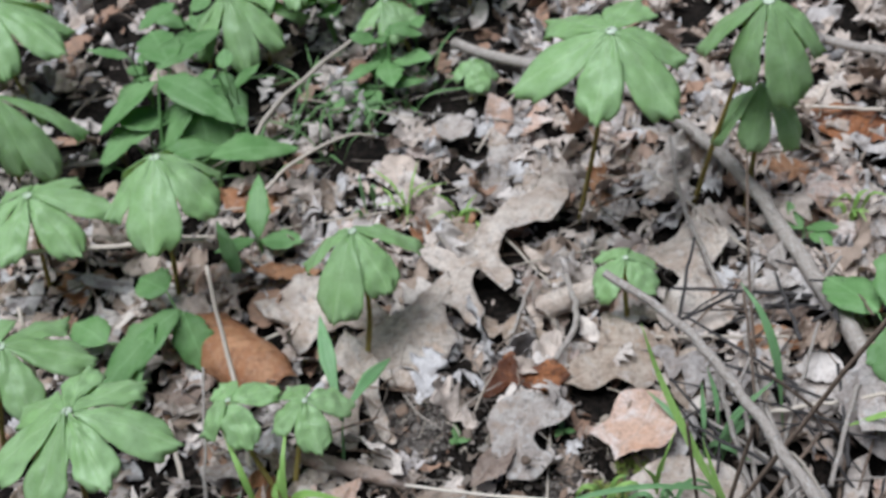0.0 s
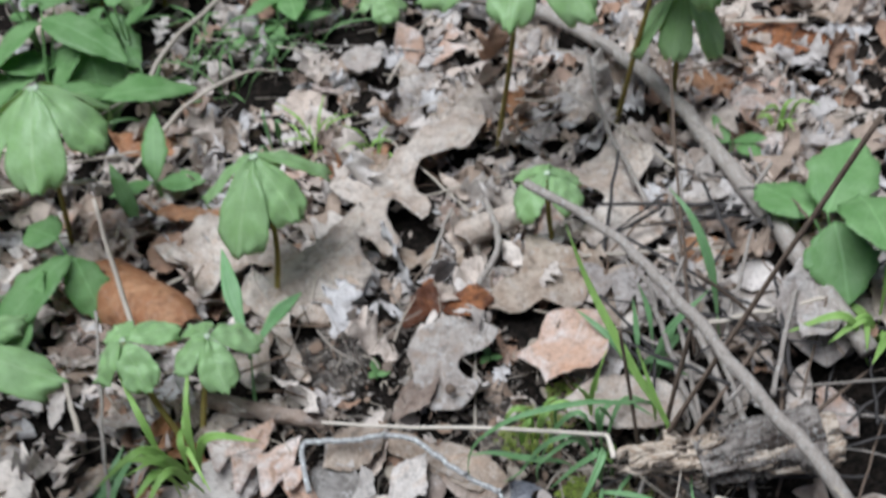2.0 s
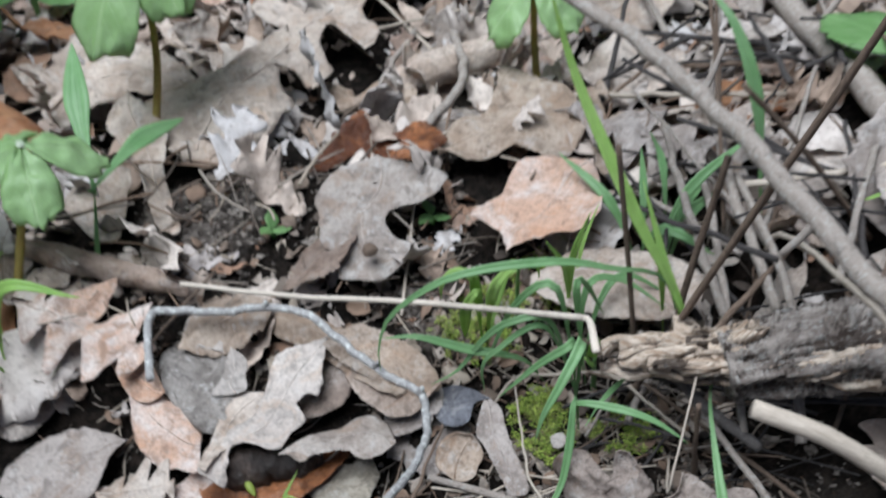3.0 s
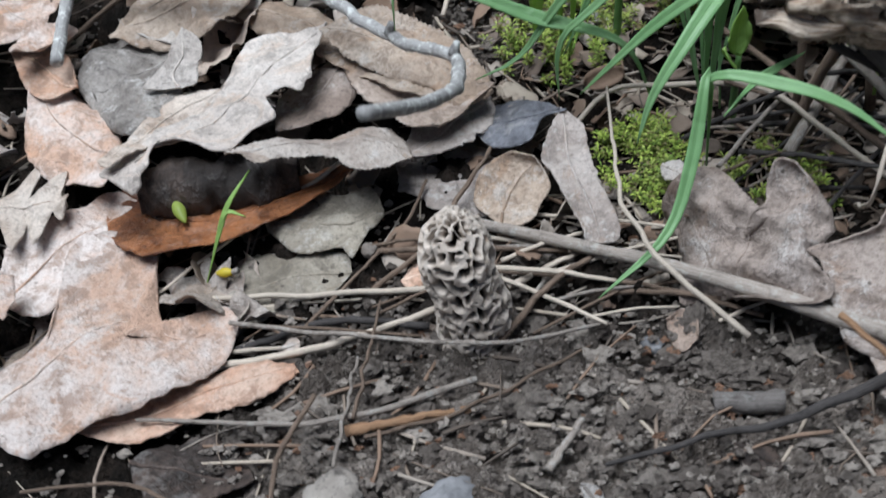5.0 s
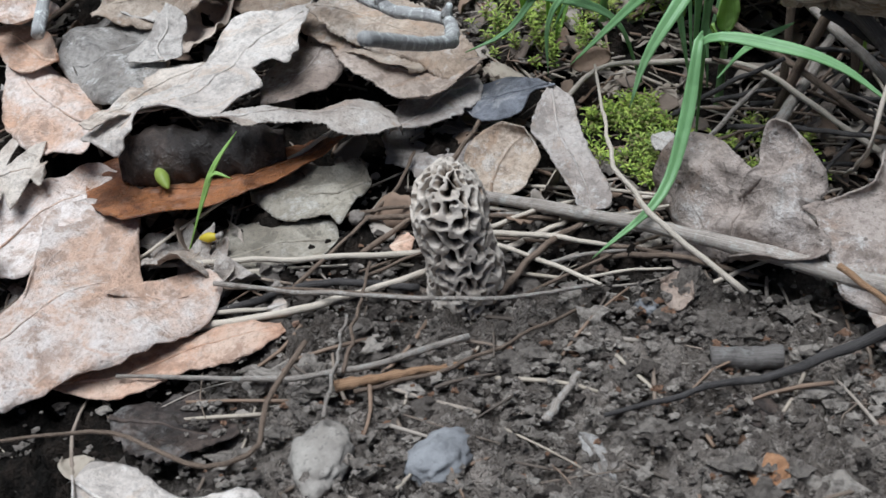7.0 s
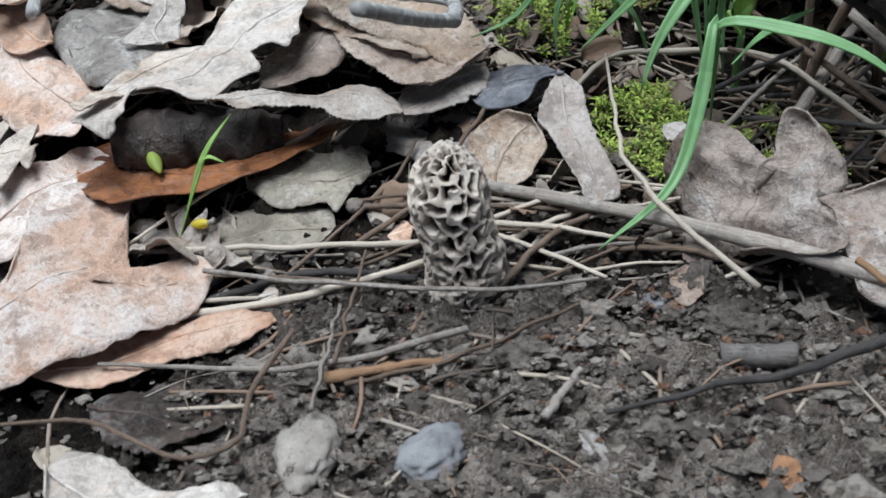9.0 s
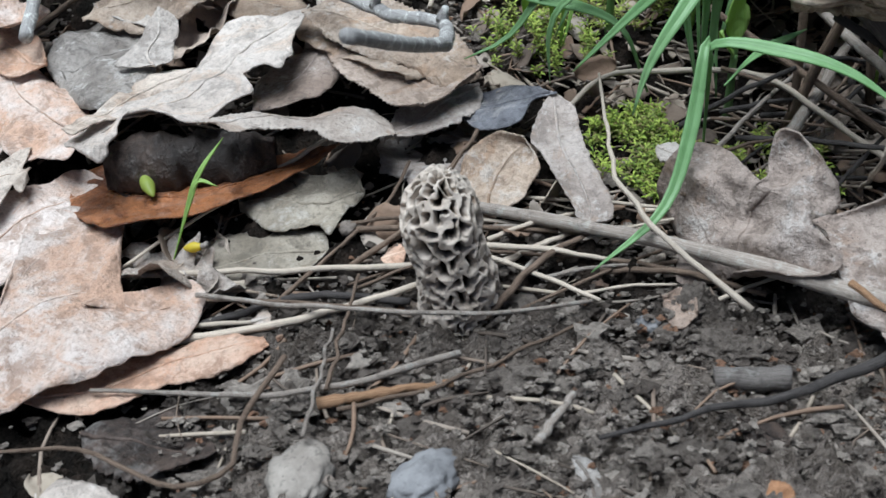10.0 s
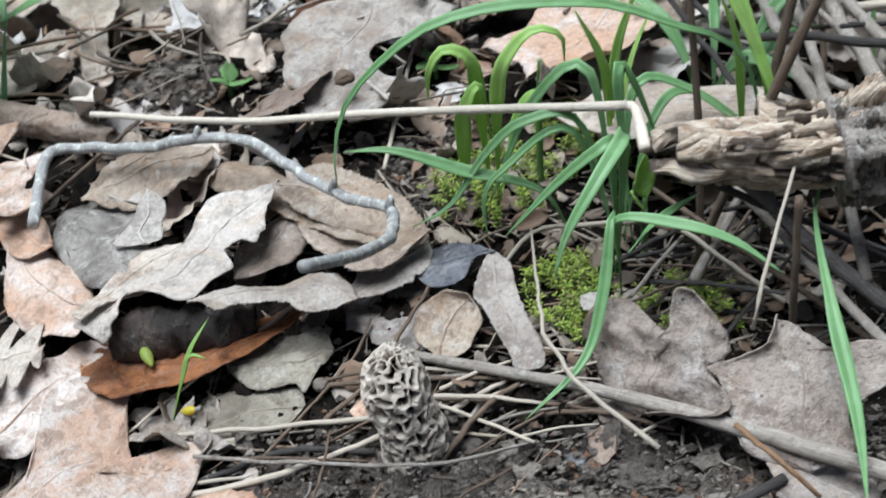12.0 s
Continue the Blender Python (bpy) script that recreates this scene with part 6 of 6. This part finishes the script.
# ---- mayapples and other young plants ----
def mayapple(base, top, radius, lobes=7, droop=0.9, seed=1, lean=(0, 0), label="young mayapple with a drooping umbrella leaf", turn=-90, fat=1.75):
    rng = random.Random(seed)
    root = thing("mayapple", label, "plant", "mayapples", at=Matrix.Translation(base))
    b, t = np.array(base), np.array(top)
    mid = (b + t) / 2 + np.array((rng.gauss(0, 0.004), rng.gauss(0, 0.004), 0))
    v, f, u = tube([(0, 0, -0.005), tuple(mid - b), tuple(t - b)], 0.0024, 0.0016, 20, 9, 0.08, seed)
    part("stem", make_mesh("stem", v, f, M_STEM, u), root, "slender yellow-brown stem")
    pieces, n, k = [], 20, 15
    for q in range(lobes):
        mid_a = 2 * math.pi * (q + rng.uniform(-0.12, 0.12)) / lobes + radians(turn)
        R, dr = radius * rng.uniform(0.85, 1.12), droop * rng.uniform(0.8, 1.2)
        P, U = np.zeros((n, k, 3)), np.zeros((n, k, 2))
        rho, z = 0.0, 0.0
        for i in range(n):
            s = i / (n - 1)
            ang = dr * (0.62 + 0.38 * s) * min(1.0, s / 0.12)
            if i:
                rho, z = rho + R / (n - 1) * math.cos(ang), z - R / (n - 1) * math.sin(ang)
            for j in range(k):
                w = 2 * j / (k - 1) - 1
                cap = fat * 0.86 / lobes * R * (0.86 + 0.22 * s if s < 0.64 else 1.0 - 0.52 * ((s - 0.64) / 0.36) ** 1.7)
                wide = 1 / (1 / max(1e-4, 1.04 * math.tan(math.pi / lobes) * rho) ** 5 + 1 / cap ** 5) ** 0.2
                wide *= 1 + 0.10 * noise.noise((s * 7, 3 if w > 0 else 7, seed + q)) * min(1.0, s * 2)
                reach = 1 - (0.20 * abs(w - 0.12 * math.sin(q * 2.3 + seed)) ** 1.2 + 0.035 * math.cos(w * 10 + q)) * s ** 5
                x, side = rho * reach, wide * w
                zz = z - w * w * (0.10 + 0.22 * s) * wide + 0.0035 * noise.noise((s * 5, w * 2, seed + q * 3.1))
                px, py = x * math.cos(mid_a) - side * math.sin(mid_a), x * math.sin(mid_a) + side * math.cos(mid_a)
                P[i, j], U[i, j] = (px, py, zz), (w, s)
        pieces.append(shell(P, U, 0.0004))
    P, U = np.zeros((4, 17, 3)), np.zeros((4, 17, 2))
    for i in range(4):
        for j in range(17):
            a, r = 2 * math.pi * j / 16, radius * 0.018 * (i + 0.02)
            P[i, j], U[i, j] = (r * math.cos(a), r * math.sin(a), 0.0008 - 0.25 * r), (0.3, 0.008 * max(0, i - 1))
    v, f, u = shell(P[:, ::-1], U[:, ::-1], 0.0004)
    leaf_ob = part("leaf", make_mesh("leaf", v, f, M_MAY, u), root, "green umbrella leaf with a pale centre")
    leaf_ob.matrix_local = Matrix.Translation(t - b) @ pose(0, 0, 0, lean[0], lean[1], 0)
    for v, f, u in pieces:
        part("lobe", make_mesh("lobe", v, f, M_MAY, u), leaf_ob)


mayapple((0.219, 0.959, -0.012), (0.250, 0.915, 0.212), 0.084, 6, 0.62, 1, (8, 0), "mayapple with a wide open umbrella leaf", -120, 1.7)
mayapple((0.008, 0.800, 0.004), (0.028, 0.842, 0.130), 0.066, 5, 0.86, 2, (-4, 0), turn=-54)
mayapple((-0.152, 0.960, -0.008), (-0.116, 0.930, 0.170), 0.080, 5, 0.80, 3, (-2, 0), turn=-100)
mayapple((-0.190, 0.660, 0.012), (-0.140, 0.640, 0.210), 0.064, 7, 0.58, 4, (2, 0), turn=-64, fat=1.95)
mayapple((0.324, 0.953, -0.012), (0.368, 0.905, 0.217), 0.080, 6, 1.16, 5, (8, -6), "mayapple with a leaf still folded down", -90, 1.7)
mayapple((-0.278, 1.010, -0.010), (-0.250, 0.995, 0.112), 0.076, 6, 0.66, 6, (0, 0), turn=-115)
mayapple((0.226, 0.799, 0.004), (0.227, 0.803, 0.083), 0.042, 4, 0.80, 7, (0, 0), "small mayapple seedling with a drooping leaf", -60)
mayapple((-0.050, 0.690, 0.020), (-0.022, 0.712, 0.098), 0.038, 4, 0.75, 8, (6, 8), "small mayapple seedling with few lobes", -70, 1.5)
mayapple((-0.055, 0.690, 0.020), (-0.074, 0.720, 0.105), 0.036, 4, 0.75, 9, (6, -8), "small mayapple seedling with few lobes", -70, 1.5)
mayapple((-0.270, 0.760, 0.010), (-0.215, 0.755, 0.165), 0.064, 6, 0.62, 10, (0, 0), turn=-70)
mayapple((-0.130, 1.330, -0.010), (-0.080, 1.310, 0.095), 0.095, 7, 0.95, 11)
mayapple((-0.060, 1.330, -0.010), (-0.010, 1.340, 0.110), 0.080, 7, 0.8, 12)
mayapple((0.106, 1.270, -0.010), (0.085, 1.290, 0.060), 0.050, 5, 0.85, 13)
mayapple((0.153, 1.180, -0.010), (0.161, 1.180, 0.036), 0.034, 4, 0.9, 14, (0, 0), "small mayapple seedling with few lobes")
mayapple((-0.330, 1.180, -0.010), (-0.300, 1.150, 0.120), 0.090, 7, 1.15, 15)
mayapple((0.180, 1.340, -0.010), (0.190, 1.340, 0.110), 0.070, 6, 0.9, 16)
mayapple((-0.340, 1.340, -0.010), (-0.330, 1.330, 0.130), 0.100, 7, 0.8, 17)
mayapple((0.365, 0.930, -0.010), (0.376, 0.925, 0.125), 0.064, 5, 1.25, 18, turn=-126, fat=1.5)


def leafy_plant(base, leaves, label, mat=M_BROAD, grown=1.0):
    """A plant of oval leaves; leaves: rows of base, tip, width; grown lengthens every leaf."""
    root = thing("woodland_plant", label, "plant", "young green plants", at=Matrix.Translation(base))
    b = np.array(base)
    for k, (p, t, w) in enumerate(leaves):
        p, t, w = np.array(p), np.array(p) + (np.array(t) - np.array(p)) * grown, w * grown
        ln = np.linalg.norm(t - p)
        v, f, u = leaf_blade("ovate", ln * 1.04, w, 20 + k, 9, -5, 0.002, n=24, k=7, thick=0.0003)
        ob = part("leaf", make_mesh("leaf", v, f, mat, u), root)
        ob.matrix_local = lay(p - b, t - b)
        v, f, u = tube([(0, 0, -0.004), tuple((p - b) * (0.5, 0.5, 0.6)), tuple(p - b)], 0.0013, 0.0008, 12, 7, 0.05, k)
        part("stem", make_mesh("stem", v, f, M_BROAD, u), root)


leafy_plant((-0.170, 1.130, -0.012), [((-0.156, 1.210, 0.078), (-0.113, 1.267, 0.088), 0.036), ((-0.155, 1.200, 0.078), (-0.102, 1.153, 0.073), 0.030), ((-0.155, 1.189, 0.078), (-0.213, 1.187, 0.058), 0.034), ((-0.122, 1.172, 0.058), (-0.161, 1.160, 0.038), 0.036), ((-0.119, 1.176, 0.058), (-0.118, 1.130, 0.018), 0.040), ((-0.113, 1.099, 0.038), (-0.052, 1.118, 0.033), 0.034), ((-0.164, 1.119, 0.038), (-0.121, 1.126, 0.038), 0.028), ((-0.205, 1.178, 0.048), (-0.166, 1.175, 0.048), 0.030), ((-0.234, 1.157, 0.018), (-0.186, 1.167, 0.048), 0.036), ((-0.144, 1.217, 0.078), (-0.162, 1.274, 0.088), 0.034), ((-0.178, 1.173, 0.038), (-0.242, 1.174, 0.008), 0.032), ((-0.099, 1.236, 0.048), (-0.092, 1.179, 0.028), 0.026)], "leafy young plant with oval bright green leaves", grown=1.4)
leafy_plant((-0.130, 0.880, -0.008), [((-0.130, 0.880, 0.050), (-0.190, 0.845, 0.040), 0.032), ((-0.128, 0.878, 0.050), (-0.120, 0.850, 0.020), 0.026), ((-0.150, 0.870, 0.050), (-0.205, 0.820, 0.010), 0.026), ((-0.200, 0.880, 0.030), (-0.225, 0.910, 0.030), 0.026), ((-0.150, 0.930, 0.030), (-0.170, 0.950, 0.030), 0.028)], "low young plant with oval green leaves", grown=1.3)
leafy_plant((-0.070, 0.985, -0.012), [((-0.070, 0.985, 0.020), (-0.062, 1.030, 0.060), 0.022), ((-0.068, 0.985, 0.020), (-0.030, 0.975, 0.020), 0.026), ((-0.072, 0.985, 0.020), (-0.110, 0.980, 0.024), 0.020), ((-0.090, 0.950, 0.010), (-0.100, 0.985, 0.050), 0.014)], "small seedling with oval green leaves")
leafy_plant((0.400, 0.700, 0.020), [((0.390, 0.720, 0.060), (0.372, 0.770, 0.060), 0.040), ((0.395, 0.710, 0.070), (0.440, 0.760, 0.090), 0.050), ((0.395, 0.700, 0.070), (0.385, 0.650, 0.050), 0.046), ((0.410, 0.700, 0.090), (0.400, 0.640, 0.110), 0.045)], "broad-leaved green plant beside the branch")
leafy_plant((0.395, 0.870, -0.008), [((0.395, 0.870, 0.010), (0.420, 0.860, 0.014), 0.014), ((0.395, 0.870, 0.010), (0.370, 0.900, 0.014), 0.014), ((0.398, 0.868, 0.010), (0.410, 0.840, 0.014), 0.014), ((0.395, 0.872, 0.010), (0.390, 0.895, 0.020), 0.012)], "small trailing plant with narrow green leaflets")
leafy_plant((0.060, 1.190, -0.010), [((0.060, 1.190, 0.020), (0.110, 1.180, 0.030), 0.020), ((0.060, 1.190, 0.020), (0.010, 1.170, 0.025), 0.022), ((0.060, 1.190, 0.030), (0.075, 1.240, 0.040), 0.020), ((0.060, 1.190, 0.020), (0.040, 1.150, 0.010), 0.022)], "low weed with narrow green leaves")
leafy_plant((0.152, 0.700, 0.020), [((0.152, 0.700, 0.026), (0.145, 0.692, 0.028), 0.006), ((0.152, 0.700, 0.026), (0.160, 0.696, 0.028), 0.006), ((0.152, 0.700, 0.026), (0.150, 0.710, 0.028), 0.006)], "tiny pale green seedling in the litter")
leafy_plant((0.075, 0.710, 0.022), [((0.075, 0.710, 0.026), (0.070, 0.702, 0.030), 0.006), ((0.075, 0.710, 0.026), (0.084, 0.706, 0.030), 0.007), ((0.075, 0.710, 0.026), (0.076, 0.720, 0.030), 0.006)], "tiny pale green seedling in the litter")
leafy_plant((0.206, 0.602, 0.000), [((0.206, 0.600, 0.020), (0.207, 0.599, 0.034), 0.008), ((0.206, 0.600, 0.016), (0.203, 0.599, 0.024), 0.005)], "small yellow-green seedling leaf by the log", M_BRIGHT)

leafy_plant((0.180, 0.640, 0.006), [((0.181, 0.628, 0.056), (0.183, 0.626, 0.044), 0.008)], "small withered brown leaf hanging on a grass stem", M_BROWN)

for k, (x, y) in enumerate([(0.075, 1.215), (0.11, 1.30), (-0.19, 1.28), (0.02, 1.33), (-0.09, 1.20), (0.13, 1.36), (-0.14, 1.36), (0.06, 1.40)]):
    rng = random.Random(40 + k)
    rows = []
    for q in range(7):
        a, r, z = q * 0.95 + k, rng.uniform(0.03, 0.055), rng.uniform(0.03, 0.075)
        rows.append(((x + 0.008 * math.cos(a), y + 0.008 * math.sin(a), z), (x + r * math.cos(a), y + r * math.sin(a), z + rng.uniform(-0.012, 0.02)), rng.uniform(0.018, 0.030)))
    leafy_plant((x, y, -0.012), rows, "low green weed with oval leaves on the bank")
tuft("tangled tuft of dark green grass", 0.085, 1.170, 8, 0.05, 0.08, 0.0024, M_WOODGRASS, 21)
for k, (x, y) in enumerate([(-0.07, 1.10), (0.0, 1.12), (0.12, 1.20), (0.05, 1.17), (-0.02, 1.26)]):
    tuft("tangled tuft of dark green grass", x, y, 5, 0.055, 0.08, 0.0025, M_WOODGRASS, 50 + k)
tuft("tangled tuft of dark green grass", -0.010, 1.200, 8, 0.05, 0.08, 0.0025, M_WOODGRASS, 22)

# the sprout and the seeds near the rolled leaf
clump("grass_sprout", "thin bright green grass sprout among dead leaves", [
    ([(0.061, 0.561, -0.008), (0.067, 0.564, 0.006), (0.071, 0.566, 0.014), (0.077, 0.571, 0.020)], 0.0015),
    ([(0.066, 0.564, 0.004), (0.070, 0.565, 0.012), (0.075, 0.564, 0.011)], 0.0012)], M_BRIGHT)


def seed(name, label, at, size, turn, mat):
    bm = bmesh.new()
    bmesh.ops.create_icosphere(bm, subdivisions=3, radius=1.0)
    for q in bm.verts:
        k = 1 - 0.25 * max(0, q.co.x) - 0.15 * abs(q.co.x)
        q.co = Vector((q.co.x * size[0], q.co.y * size[1] * k, q.co.z * size[2] * k))
    me = bpy.data.meshes.new(name)
    bm.to_mesh(me)
    bm.free()
    me.materials.append(mat)
    me.polygons.foreach_set("use_smooth", [True] * len(me.polygons))
    ob = thing(name, label, "seed", me=me, at=Matrix.Translation(at) @ pose(0, 0, 0, 0, 14, turn))
    v, f, u = tube([(-size[0] * 0.8, 0, 0), (-size[0] * 1.5, 0, 0.0004)], 0.0006, 0.0009, 5, 7, 0.2, 2)
    part("cap", make_mesh("cap", v, f, M_PALESTONE, u), ob, "dry pale calyx")


seed("fallen_bud", "small pale green fallen flower bud on a leaf", (0.0548, 0.5785, 0.004), (0.0044, 0.0018, 0.0017), -65, M_SEED)
seed("fallen_bud", "small yellow fallen bud on a grey leaf", (0.067, 0.560, -0.003), (0.0028, 0.0014, 0.0013), 160, M_YELLOW)
